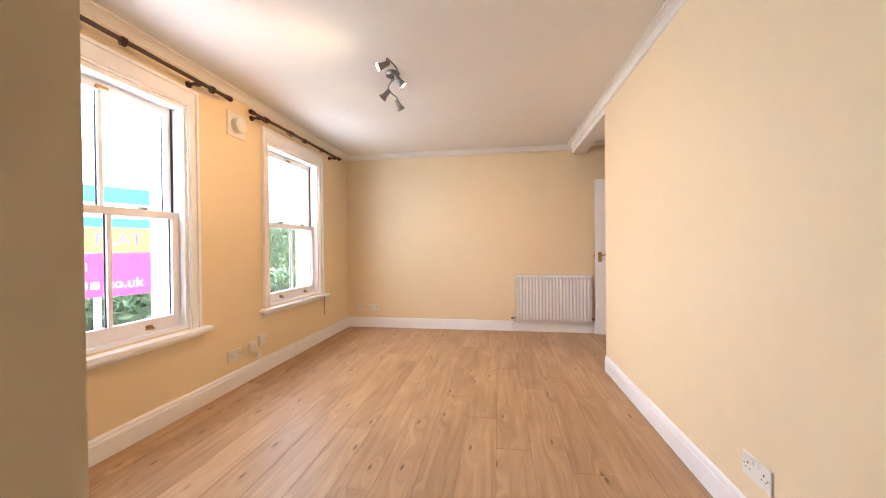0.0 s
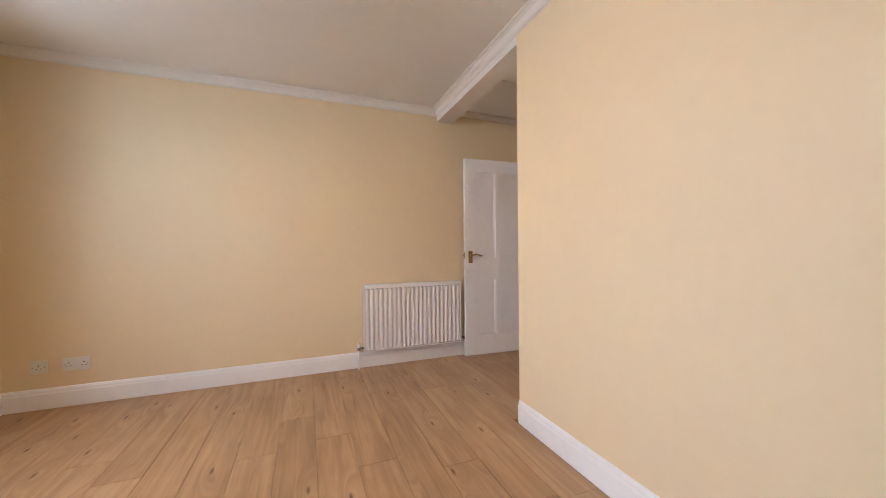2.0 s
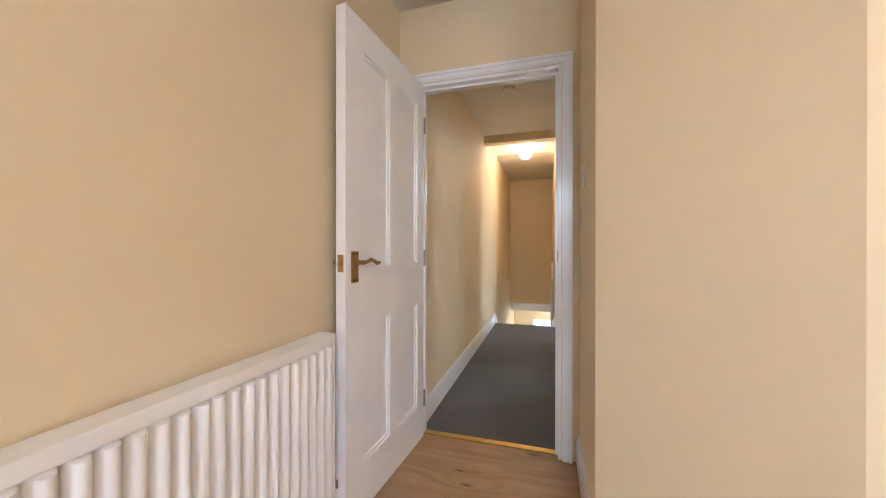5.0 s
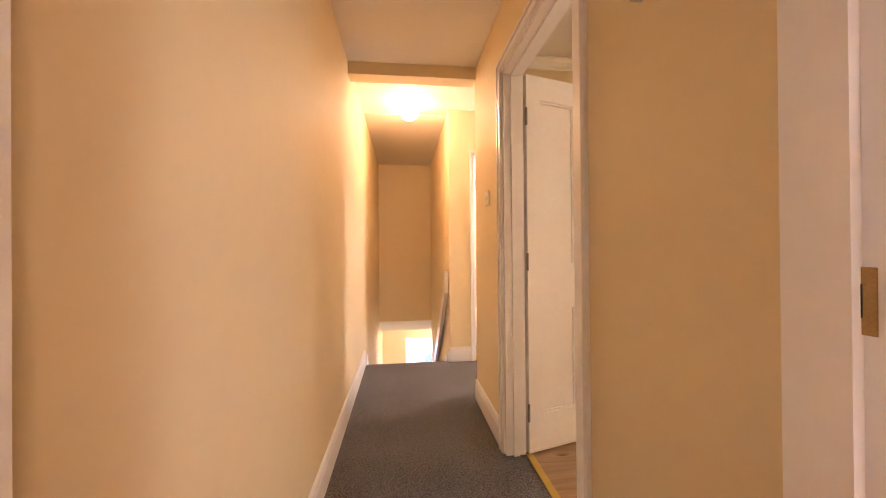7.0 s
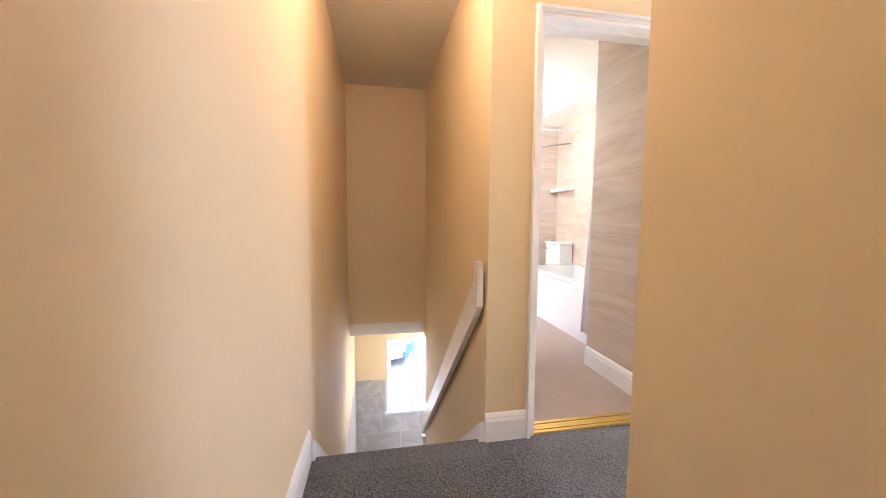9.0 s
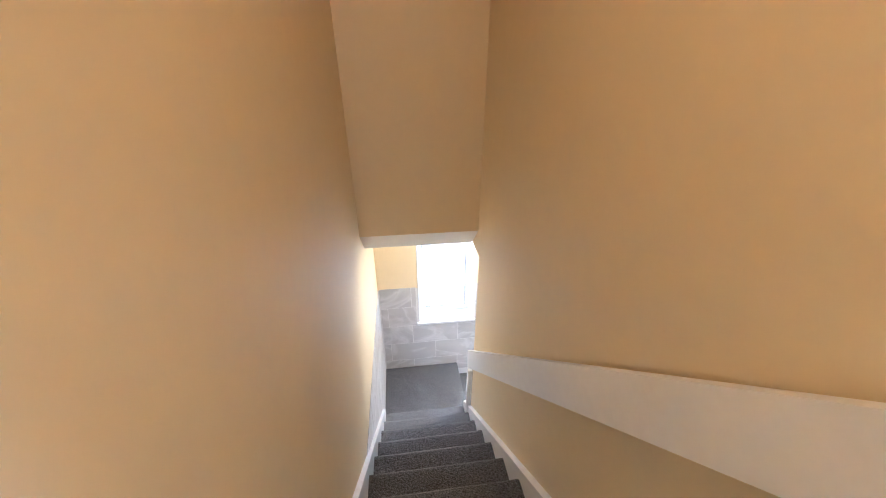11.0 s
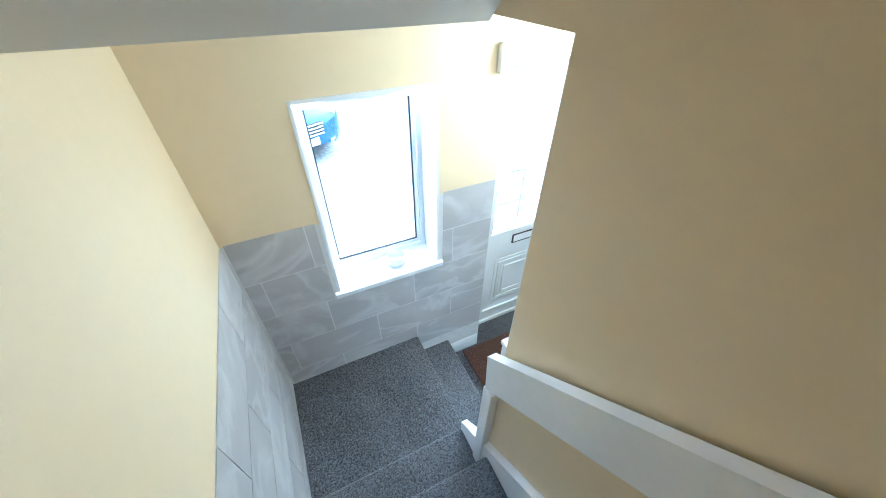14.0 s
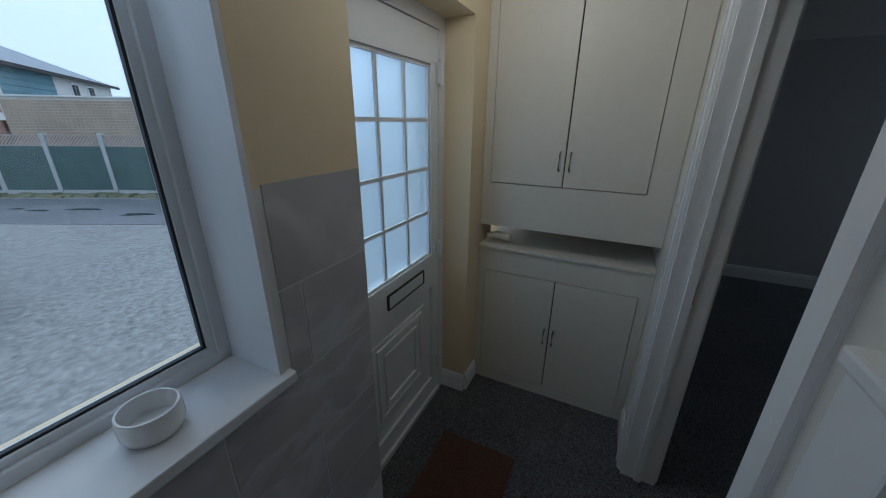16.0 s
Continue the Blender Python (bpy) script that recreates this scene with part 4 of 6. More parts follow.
def globe_lamp(name, x, y, zc, lit, label, r=0.085):
    g = thing(name, label, "ceiling light")
    part("base", turned(bmesh.new(), [(0, zc), (0.05, zc), (0.05, zc - 0.015), (0.042, zc - 0.02), (0, zc - 0.02)], Matrix.Translation((x, y, 0)), 24), PLASTIC, g, smooth=True)
    prof = [(0.046, zc - 0.016)] + [(r * math.sin(a), zc - r + r * math.cos(a)) for a in (math.pi * k / 12 for k in range(3, 12))] + [(0, zc - 2 * r)]
    s = part("shade", turned(bmesh.new(), prof, Matrix.Translation((x, y, 0)), 28), lit, g, "opal glass globe", True)
    s.visible_shadow = False
    return g


globe_lamp("bathroom_ceiling_lamp", 7.8, 4.05, 2.36, OPALW, "lit white globe lamp on the bathroom ceiling")
globe_lamp("landing_globe_lamp", 5.66, 5.345, 2.41, OPAL, "lit opal glass globe on the landing ceiling")


# ---- staircase ----
RISE, GO, X0 = 2.14 / 11, 0.221, 5.82
st = thing("staircase", "straight carpeted staircase with a lower turning landing", "staircase", kind="structure")


def carpet_step(x0, x1, y0, y1, z, drop, nose="x"):
    """A carpeted tread with a rounded nosing and the riser below it."""
    r = 0.024
    bm = bmesh.new()
    if nose == "x":
        prism(bm, [(x0, z), (x1 - 0.004, z), (x1 + 0.012, z - 0.004), (x1 + 0.023, z - 0.013), (x1 + 0.027, z - r), (x1 + 0.022, z - 0.036), (x1 + 0.006, z - 0.046), (x1, z - 0.06), (x1, z - drop), (x0, z - drop)], "y", y0, y1)
    else:
        prism(bm, [(y1, z), (y0 - 0.008, z), (y0 - 0.018, z - 0.008), (y0 - 0.022, z - r), (y0 - 0.014, z - 0.038), (y0, z - 0.048), (y0, z - drop), (y1, z - drop)], "x", x0, x1)
    return part("step", bm, CARPET, st, smooth=True)


carpet_step(5.70, X0, 4.972, YH, 0.002, RISE)
for k in range(1, 11):
    carpet_step(X0 + (k - 1) * GO, X0 + k * GO, 5.004, YH - 0.03, -k * RISE, RISE + 0.02)
xl = X0 + 10 * GO
carpet_step(xl, 8.788, 4.96, YH - 0.002, -2.14, 0.19, "y")
carpet_step(7.95, 8.788, 4.72, 4.97, -2.33, 0.19, "y")
# strings along both sides
for y0, y1 in ((4.971, 5.003), (YH - 0.029, YH - 0.001)):
    zt = 0.10
    s = RISE / GO
    bm = prism(bmesh.new(), [(5.80, zt), (xl + 0.02, zt - (xl + 0.02 - 5.80) * s), (xl + 0.02, -2.3), (xl - 0.2, -2.3), (5.80, -0.25)], "y", y0, y1)
    part("string", bm, GLOSS, st, "white painted stair string")
part("string", prism(bmesh.new(), [(7.93, -1.93), (7.96, -1.93), (8.12, -2.12), (8.12, -2.40), (7.93, -2.40)], "y", 4.905, 4.949), GLOSS, st, "white painted string end")

# handrail board, its upright end and the newel
hr = thing("handrail", "white painted handrail board along the stair wall", "handrail")
ya, yb = 4.971, 5.015
bm = prism(bmesh.new(), [(5.892, 0.766), (7.915, -1.10), (7.90, -1.28), (5.892, 0.586)], "y", ya + 0.012, yb)
part("end_board", prism(bmesh.new(), [(5.836, 0.86), (5.890, 0.86), (5.890, 0.588), (5.856, 0.63), (5.836, 0.65)], "y", ya + 0.012, yb), GLOSS, hr)
part("board", bm, GLOSS, hr)
nw = thing("newel_post", "white painted square newel post with a low cap", "newel post")
part("post", box(bmesh.new(), 7.887, 7.935, 4.865, 4.945, ZL, -1.10, 0.004), GLOSS, nw)
part("cap", box(bmesh.new(), 7.886, 7.94, 4.857, 4.950, -1.10, -1.08, 0.005), GLOSS, nw)
part("rail_leg", box(bmesh.new(), 7.865, 7.915, 4.977, 5.012, -2.05, -1.29, 0.003), GLOSS, nw, "white upright below the rail")

# ---- lobby window ----
y0, y1, z0, z1 = LW
w = thing("window_3", "white upvc casement window with a deep white sill", "window", kind="structure")
xg = 8.965
bm = bmesh.new()
e = 0.012
box(bm, 8.786, xg, y0 - 0.002, y0 + e, z0, z1), box(bm, 8.786, xg, y1 - e, y1 + 0.002, z0, z1), box(bm, 8.786, xg, y0 + e, y1 - e, z1 - e, z1 + 0.002)
part("reveal", bm, UPVC, w)
part("window_sill", box(bmesh.new(), 8.765, xg, y0 - 0.02, y1 + 0.02, z0 - 0.018, z0 + 0.012, 0.005), UPVC, w)
for nm, a, f in (("window_frame", xg, 0.04), ("casement", xg + 0.012, 0.058)):
    bm = bmesh.new()
    i = 0.012 if nm == "window_frame" else 0.034
    d = 0.06 if nm == "window_frame" else 0.035
    t = 0.05 if nm == "window_frame" else 0.0
    b = 0.0
    box(bm, a, a + d, y0 + i, y0 + f, z0 + i, z1 - i), box(bm, a, a + d, y1 - f, y1 - i, z0 + i, z1 - i)
    box(bm, a, a + d, y0 + f, y1 - f, z0 + i, z0 + f), box(bm, a, a + d, y0 + f, y1 - f, z1 - f - t, z1 - i)
    part(nm, bm, UPVC, w)
g0, g1, h0, h1 = y0 + 0.058, y1 - 0.058, z0 + 0.058, z1 - 0.09
bm = bmesh.new()
for q in ((g0, g0 + 0.006, h0, h1), (g1 - 0.006, g1, h0, h1), (g0, g1, h0, h0 + 0.006), (g0, g1, h1 - 0.006, h1)):
    box(bm, xg + 0.018, xg + 0.03, *q)
part("gasket", bm, RUBBER, w, "black glazing gasket")
p = part("pane", box(bmesh.new(), xg + 0.03, xg + 0.036, y0 + 0.052, y1 - 0.052, z0 + 0.052, z1 - 0.08), GLASS, w)
p.visible_shadow = False
bm = box(bmesh.new(), xg - 0.014, xg, y0 + 0.14, y1 - 0.14, z1 - 0.062, z1 - 0.030, 0.005)
tv = part("trickle_vent", bm, UPVC, w, smooth=True)
part("vent_slot", box(bmesh.new(), xg - 0.010, xg + 0.002, y0 + 0.145, y1 - 0.145, z1 - 0.030, z1 - 0.022), RUBBER, tv)

pot = thing("candle_pot", "small ribbed white ceramic pot on the window sill", "pot")
m = Matrix.Translation((8.875, 5.012, z0 + 0.012))
part("bowl", turned(bmesh.new(), [(0, 0), (0.040, 0), (0.050, 0.008), (0.054, 0.022), (0.053, 0.056), (0.051, 0.061), (0.047, 0.061), (0.046, 0.016), (0, 0.014)], m, 32), CERAMIC, pot, smooth=True)

# ---- front door ----
fd = thing("door_5", "closed white upvc front door with obscured small panes", "door", kind="structure")
xd, a, b, zt = 8.94, 3.58, 4.44, -0.47
bm = bmesh.new()
box(bm, xd, xd + 0.07, a, a + 0.055, ZL, zt), box(bm, xd, xd + 0.07, b - 0.055, b, ZL, zt), box(bm, xd, xd + 0.07, a + 0.055, b - 0.055, zt - 0.055, zt)
part("door_frame", bm, UPVC, fd)
part("threshold", box(bmesh.new(), xd - 0.01, xd + 0.07, a + 0.055, b - 0.055, ZL, ZL + 0.035, 0.004), UPVC, fd)
la, lb, lz0, lz1 = a + 0.06, b - 0.06, ZL + 0.037, zt - 0.06
pa, pb, pz0, pz1 = la + 0.07, lb - 0.07, -1.575, lz1 - 0.14
bm = bmesh.new()
for q in ((la, pa, lz0, lz1), (pb, lb, lz0, lz1), (pa, pb, pz1, lz1), (pa, pb, lz0, lz0 + 0.10), (pa, pb, -1.76, pz0)):
    box(bm, xd + 0.004, xd + 0.06, *q)
leaf5 = part("leaf_frame", bm, UPVC, fd)
bm = box(bmesh.new(), xd + 0.02, xd + 0.045, pa, pb, lz0 + 0.10, -1.76)
part("lower_panel", bm, UPVC, leaf5)
c0, c1, d0, d1 = pa + 0.07, pb - 0.07, lz0 + 0.18, -1.84
for i, (s, x) in enumerate(((0.0, 0.016), (0.03, 0.011), (0.055, 0.016), (0.085, 0.010))):
    bm = bmesh.new()
    t = 0.02
    for q in ((c0 + s, c0 + s + t, d0 + s, d1 - s), (c1 - s - t, c1 - s, d0 + s, d1 - s), (c0 + s + t, c1 - s - t, d0 + s, d0 + s + t), (c0 + s + t, c1 - s - t, d1 - s - t, d1 - s)):
        box(bm, xd + x, xd + 0.022, *q, 0.002)
    part("panel_moulding", bm, UPVC, leaf5)
bm = bmesh.new()
for q in ((pa, pa + 0.014, pz0, pz1), (pb - 0.014, pb, pz0, pz1), (pa + 0.014, pb - 0.014, pz0, pz0 + 0.014), (pa + 0.014, pb - 0.014, pz1 - 0.014, pz1)):
    box(bm, xd + 0.014, xd + 0.03, *q)
part("glazing_bead", bm, UPVC, leaf5)
nx, nz = 3, 4
cw, ch = (pb - pa - 0.028) / nx, (pz1 - pz0 - 0.028) / nz
for i in range(1, nx):
    y = pa + 0.014 + i * cw
    part("glazing_bar", box(bmesh.new(), xd + 0.018, xd + 0.027, y - 0.008, y + 0.008, pz0 + 0.014, pz1 - 0.014), UPVC, leaf5)
for j in range(1, nz):
    z = pz0 + 0.014 + j * ch
    part("glazing_bar", box(bmesh.new(), xd + 0.017, xd + 0.028, pa + 0.014, pb - 0.014, z - 0.008, z + 0.008), UPVC, leaf5)
for i in range(nx):
    for j in range(nz):
        p = part("pane", box(bmesh.new(), xd + 0.028, xd + 0.036, pa + 0.014 + i * cw, pa + 0.014 + (i + 1) * cw, pz0 + 0.014 + j * ch, pz0 + 0.014 + (j + 1) * ch), FROST, leaf5)
        p.visible_shadow = False
lp = part("letter_plate", box(bmesh.new(), xd - 0.004, xd + 0.006, 3.82, 4.12, -1.69, -1.63, 0.002), UPVC, leaf5, "white letter plate with dark surround")
bm = bmesh.new()
for q in ((3.816, 4.124, -1.696, -1.69), (3.816, 4.124, -1.63, -1.625), (3.81, 3.817, -1.696, -1.625), (4.123, 4.13, -1.696, -1.625)):
    box(bm, xd - 0.006, xd + 0.005, *q)
part("letter_surround", bm, RUBBER, lp, "dark letter plate surround")
for z in (-0.70, -1.55, -2.28):
    bm = box(bmesh.new(), xd - 0.016, xd + 0.003, a + 0.03, a + 0.085, z - 0.045, z + 0.045, 0.006)
    tube(bm, [(xd - 0.012, a + 0.055, z - 0.055), (xd - 0.012, a + 0.055, z + 0.055)], 0.012, 10)
    part("hinge", bm, UPVC, fd, "white upvc door hinge", True)
skirting(8.79, 3.41, 8.79, 3.57, ZL, 0.12)
skirting(8.79, 4.45, 8.79, 4.70, ZL, 0.12)
skirting(8.79, 3.578, 8.94, 3.578, ZL, 0.12)

det = thing("alarm_sensor", "white wall alarm sensor above the door", "sensor")
part("body", box(bmesh.new(), 8.755, 8.79, 4.455, 4.505, -0.50, -0.38, 0.006), PLASTIC, det)
part("lens", box(bmesh.new(), 8.750, 8.757, 4.465, 4.495, -0.485, -0.44, 0.003), CERAMIC, det)
globe_lamp("lobby_globe_lamp", 8.46, 4.08, -0.2, OPALW, "large lit opal glass globe on the lobby ceiling", 0.12)

# doormat
tagged(part("doormat", box(bmesh.new(), 8.36, 8.755, 3.915, 4.59, ZL, ZL + 0.016, 0.006), COIR), "brown coir doormat on grey carpet", "doormat")


# ---- lobby cupboards ----
def bar_handle(bm, x, y, z, h):
    tube(bm, [(x, y, z - h / 2), (x, y - 0.0, z - h / 2)], 0.004, 8)
    tube(bm, [(x, y, z - h / 2), (x, y + 0.024, z - h / 2 + 0.006), (x, y + 0.026, z - h / 2 + 0.012), (x, y + 0.026, z + h / 2 - 0.012), (x, y + 0.024, z + h / 2 - 0.006), (x, y, z + h / 2)], 0.0045, 8)
    return bm


YC = 3.40


def cupboard(name, label, x0, x1, z0, z1, doors, hz):
    c = thing(name, label, "cupboard")
    part("body", box(bmesh.new(), x0, x1, 2.952, YC - 0.024, z0, z1), SATIN, c)
    # near-black sheet on the solid body, painting the shade between the doors
    part("gap_shade", box(bmesh.new(), doors[0] - 0.02, doors[1] + 0.02, YC - 0.024, YC - 0.0185, doors[2] - 0.02, min(doors[3] + 0.02, z1)), DARK, c, "dark sheet painted as the shade in the gaps behind the doors")
    d0, d1, e0, e1 = doors
    bm = bmesh.new()
    for q in ((x0, d0, z0, z1), (d1, x1, z0, z1), (d0, d1, z0, e0), (d0, d1, e1, z1)):
        if q[1] - q[0] > 0.001 and q[3] - q[2] > 0.001:
            box(bm, q[0], q[1], YC - 0.018, YC, q[2], q[3])
    part("face_frame", bm, SATIN, c)
    m = (d0 + d1) / 2
    for a, b, hx in ((d0 + 0.003, m - 0.003, m - 0.025), (m + 0.003, d1 - 0.003, m + 0.025)):
        d = part("door", box(bmesh.new(), a, b, YC - 0.016, YC + 0.004, e0 + 0.004, e1 - 0.004, 0.002), SATIN, c)
        part("handle", bar_handle(bmesh.new(), hx, YC + 0.004, hz, 0.09), STEEL, d, "metal bow handle", True)
    return c


cupboard("upper_cupboard", "tall off-white two-door wall cupboard with metal handles", 7.882, 8.788, -1.46, -0.202, (7.99, 8.742, -1.22, -0.215), -1.09)
cupboard("lower_cupboard", "low off-white two-door cupboard standing on the floor", 7.882, 8.788, ZL, -1.60, (7.93, 8.748, -2.45, -1.735), -2.09)
tagged(part("cupboard_ledge", box(bmesh.new(), 7.882, 8.788, 2.952, YC + 0.012, -1.598, -1.58, 0.003), SATIN), "off-white shelf board on the low cupboard", "shelf")
tagged(part("pipe_stub", tube(bmesh.new(), [(8.75, 3.34, -1.58), (8.75, 3.34, -1.54), (8.70, 3.35, -1.53), (8.62, 3.37, -1.53)], 0.022, 12), PLASTIC, smooth=True), "short white waste pipe in the cupboard gap", "pipe")

# lobby doorway
door_frame("door_6", "x", 7.74, 7.88, 3.74, 4.68, -0.52, ZL, sides=(-1, 1), width=0.075)
sp = tagged(part("strike_plate", box(bmesh.new(), 7.79, 7.82, 3.7525, 3.7545, -1.56, -1.46, 0.0005), BRASS), "brass strike plate in the door lining", "strike plate")
part("keep_hole", box(bmesh.new(), 7.797, 7.812, 3.7545, 3.7552, -1.53, -1.49), DARK, sp)
skirting(7.88, 3.67, 7.88, 3.42, ZL, 0.12)
plate("light_switch", "white light switch plate beside the doorway", pose(7.88, 3.58, -1.22, 0, 0, 90), 0.087, 0.087, 0.009, 1, category="switch")


# ---- wall tiles in the lobby ----
def tile_field(parent, mat, axis, face, into, u0, u1, v0, v1, tw, th, holes=(), stagger=0.5, gap=0.005, thick=0.0028, vstart=None):
    """Tiles on a wall face, each an object of its own; shared meshes for whole tiles."""
    cache = {}
    v, row = (v0 if vstart is None else vstart), 0
    while v < v1 - 0.01:
        u = u0 - (tw * stagger * (row % 2))
        while u < u1 - 0.01:
            cells = [(max(u, u0), min(u + tw, u1), max(v, v0), min(v + th, v1))]
            for h in holes:
                nxt = []
                for a, b, c, d in cells:
                    if b <= h[0] or a >= h[1] or d <= h[2] or c >= h[3]:
                        nxt.append((a, b, c, d))
                        continue
                    if a < h[0]:
                        nxt.append((a, h[0], c, d))
                    if b > h[1]:
                        nxt.append((h[1], b, c, d))
                    if c < h[2]:
                        nxt.append((max(a, h[0]), min(b, h[1]), c, h[2]))
                    if d > h[3]:
                        nxt.append((max(a, h[0]), min(b, h[1]), h[3], d))
                cells = nxt
            for a, b, c, d in cells:
                if b - a < 0.012 or d - c < 0.012:
                    continue
                key = (round(b - a, 4), round(d - c, 4))
                if key not in cache:
                    bm = bmesh.new()
                    ww, hh = (b - a) / 2 - gap / 2, (d - c) / 2 - gap / 2
                    lo, hi = sorted((0.0, into * thick))
                    if axis == "x":
                        box(bm, lo, hi, -ww, ww, -hh, hh)
                    else:
                        box(bm, -ww, ww, lo, hi, -hh, hh)
                    cache[key] = mesh_of("tile", bm, mat)
                ob = new("tile", cache[key])
                uc, vc = (a + b) / 2, (c + d) / 2
                ob.location = (face, uc, vc) if axis == "x" else (uc, face, vc)
                ob.parent = parent
            u += tw
        v += th
        row += 1


tg = slab("tiling_lobby", "x", 8.7885, 8.7915, 4.441, YH, ZL + 0.1, -1.04, GROUT, [LW], "grey marbled wall tiles below the lobby window", "tiling")
tile_field(tg, MARBLE, "x", 8.790, -1, 4.442, YH - 0.012, -2.24, -1.03, 0.50, 0.248, [(y0 - 0.022, y1 + 0.022, z0 - 0.02, z1)], 0.5, vstart=-2.27)
tg2 = tagged(part("tiling_stair", box(bmesh.new(), 6.95, 8.79, YH - 0.0015, YH + 0.0015, -2.2, -1.06), GROUT), "grey marbled wall tiles at the foot of the stairs", "tiling", kind="structure")
tile_field(tg2, MARBLE, "y", YH - 0.0015, -1, 6.95, 8.779, -2.24, -1.03, 0.50, 0.248, (), 0.5, vstart=-2.27)


# ---- bathroom ----
bt = thing("bathtub", "white bathtub with a panelled front", "bathtub")
bx0, bx1, by0, by1, bz = 6.562, 8.30, 3.01, 3.74, 0.52
bm = bmesh.new()
out = [(bx0, by0), (bx1, by0), (bx1, by1), (bx0, by1)]
inn = [(bx0 + 0.07, by0 + 0.06), (bx1 - 0.07, by0 + 0.06), (bx1 - 0.07, by1 - 0.07), (bx0 + 0.07, by1 - 0.07)]
flo = [(bx0 + 0.16, by0 + 0.14), (bx1 - 0.2, by0 + 0.14), (bx1 - 0.2, by1 - 0.15), (bx0 + 0.16, by1 - 0.15)]
rings = [[bm.verts.new((x, y, z)) for x, y in o] for o, z in ((out, bz - 0.04), (out, bz), (inn, bz), (inn, bz - 0.03), (flo, 0.16))]
for a, b in zip(rings, rings[1:]):
    for i in range(4):
        bm.faces.new((a[i], a[(i + 1) % 4], b[(i + 1) % 4], b[i]))
bm.faces.new(rings[-1])
bmesh.ops.bevel(bm, geom=[e for e in bm.edges], offset=0.012, segments=2, affect="EDGES")
part("tub", bm, CERAMIC, bt, smooth=True)
part("front_panel", box(bmesh.new(), bx0, bx1, by1 - 0.03, by1 - 0.012, 0.06, bz - 0.042, 0.003), GLOSS, bt)
part("plinth", box(bmesh.new(), bx0, bx1, by1 - 0.04, by1 - 0.025, 0.0, 0.06), GLOSS, bt)

wc = thing("toilet", "white ceramic close-coupled toilet", "toilet")
tx = 8.53
part("cistern", box(bmesh.new(), tx - 0.19, tx + 0.19, 3.015, 3.20, 0.42, 0.76, 0.02), CERAMIC, wc, smooth=True)
part("cistern_lid", box(bmesh.new(), tx - 0.20, tx + 0.20, 3.01, 3.21, 0.76, 0.795, 0.01), CERAMIC, wc, smooth=True)
bm = bmesh.new()
loops = []
for z, sx, sy, oy in ((0.0, 0.10, 0.18, 3.36), (0.14, 0.09, 0.17, 3.36), (0.28, 0.14, 0.22, 3.40), (0.38, 0.18, 0.26, 3.42), (0.41, 0.18, 0.265, 3.42)):
    loops.append([bm.verts.new((tx + sx * math.cos(t), oy + sy * math.sin(t), z)) for t in (2 * math.pi * k / 24 for k in range(24))])
for a, b in zip(loops, loops[1:]):
    for i in range(24):
        bm.faces.new((a[i], a[(i + 1) % 24], b[(i + 1) % 24], b[i]))
bm.faces.new(loops[-1])
bm.faces.new(list(reversed(loops[0])))
part("bowl", bm, CERAMIC, wc, smooth=True)
bm = bmesh.new()
top = [[bm.verts.new((tx + s * 0.188 * math.cos(t), 3.43 + s * 0.25 * math.sin(t), z)) for t in (2 * math.pi * k / 24 for k in range(24))] for s, z in ((1, 0.412), (1, 0.43), (0.96, 0.44))]
for a, b in zip(top, top[1:]):
    for i in range(24):
        bm.faces.new((a[i], a[(i + 1) % 24], b[(i + 1) % 24], b[i]))
bm.faces.new(top[-1])
part("seat_lid", bm, CERAMIC, wc, smooth=True)
part("flush_lever", tube(bmesh.new(), [(tx + 0.13, 3.20, 0.70), (tx + 0.13, 3.225, 0.70), (tx + 0.08, 3.228, 0.695)], 0.006, 8), STEEL, wc)

tagged(part("shower_rail", tube(bmesh.new(), [(6.57, 3.70, 2.17), (8.25, 3.70, 2.17), (8.30, 3.65, 2.17), (8.30, 3.01, 2.17)], 0.011, 10), PLASTIC, smooth=True), "white shower curtain rail above the bath", "rail")
bm = bmesh.new()
cols = []
for k in range(61):
    u = k / 60
    cols.append([bm.verts.new((6.60 + 0.19 * u + (0.15 * u) * (1 - zz / 2.16), 3.765 + 0.013 * math.sin(u * 34) * (0.6 + 0.4 * math.sin(zz * 3)), zz)) for zz in (0.12, 0.6, 1.0, 1.5, 2.16)])
for a, b in zip(cols, cols[1:]):
    for i in range(4):
        bm.faces.new((a[i], a[i + 1], b[i + 1], b[i]))
CLOTH = material("white_curtain_cloth", (0.80, 0.80, 0.84), 0.6, scale=6, amount=0.04)
sc = tagged(part("shower_curtain", bm, CLOTH, smooth=True), "white shower curtain gathered at the end of the bath", "curtain")
sc.modifiers.new("thickness", "SOLIDIFY").thickness = 0.002
tagged(part("bath_shelf", box(bmesh.new(), 8.36, 8.78, 3.012, 3.12, 1.46, 1.50, 0.004), GLOSS), "white shelf on the tiled bathroom wall", "shelf")
tagged(part("towel_bar", tube(bmesh.new(), [(8.79, 3.32, 2.06), (8.52, 3.09, 2.06), (8.42, 3.05, 2.05)], 0.010, 8), STEEL), "chrome bar on the tiled bathroom wall", "bar")
rl = thing("toilet_roll_holder", "toilet roll on a wall holder", "toilet roll")
part("roll", turned(bmesh.new(), [(0.02, 0), (0.055, 0), (0.055, 0.1), (0.02, 0.1)], pose(8.74, 3.62, 0.82, -90, 0, 0), 20), CLOTH, rl, smooth=True)
part("arm", tube(bmesh.new(), [(8.80, 3.60, 0.82), (8.74, 3.60, 0.82), (8.74, 3.74, 0.82)], 0.006, 8), STEEL, rl)

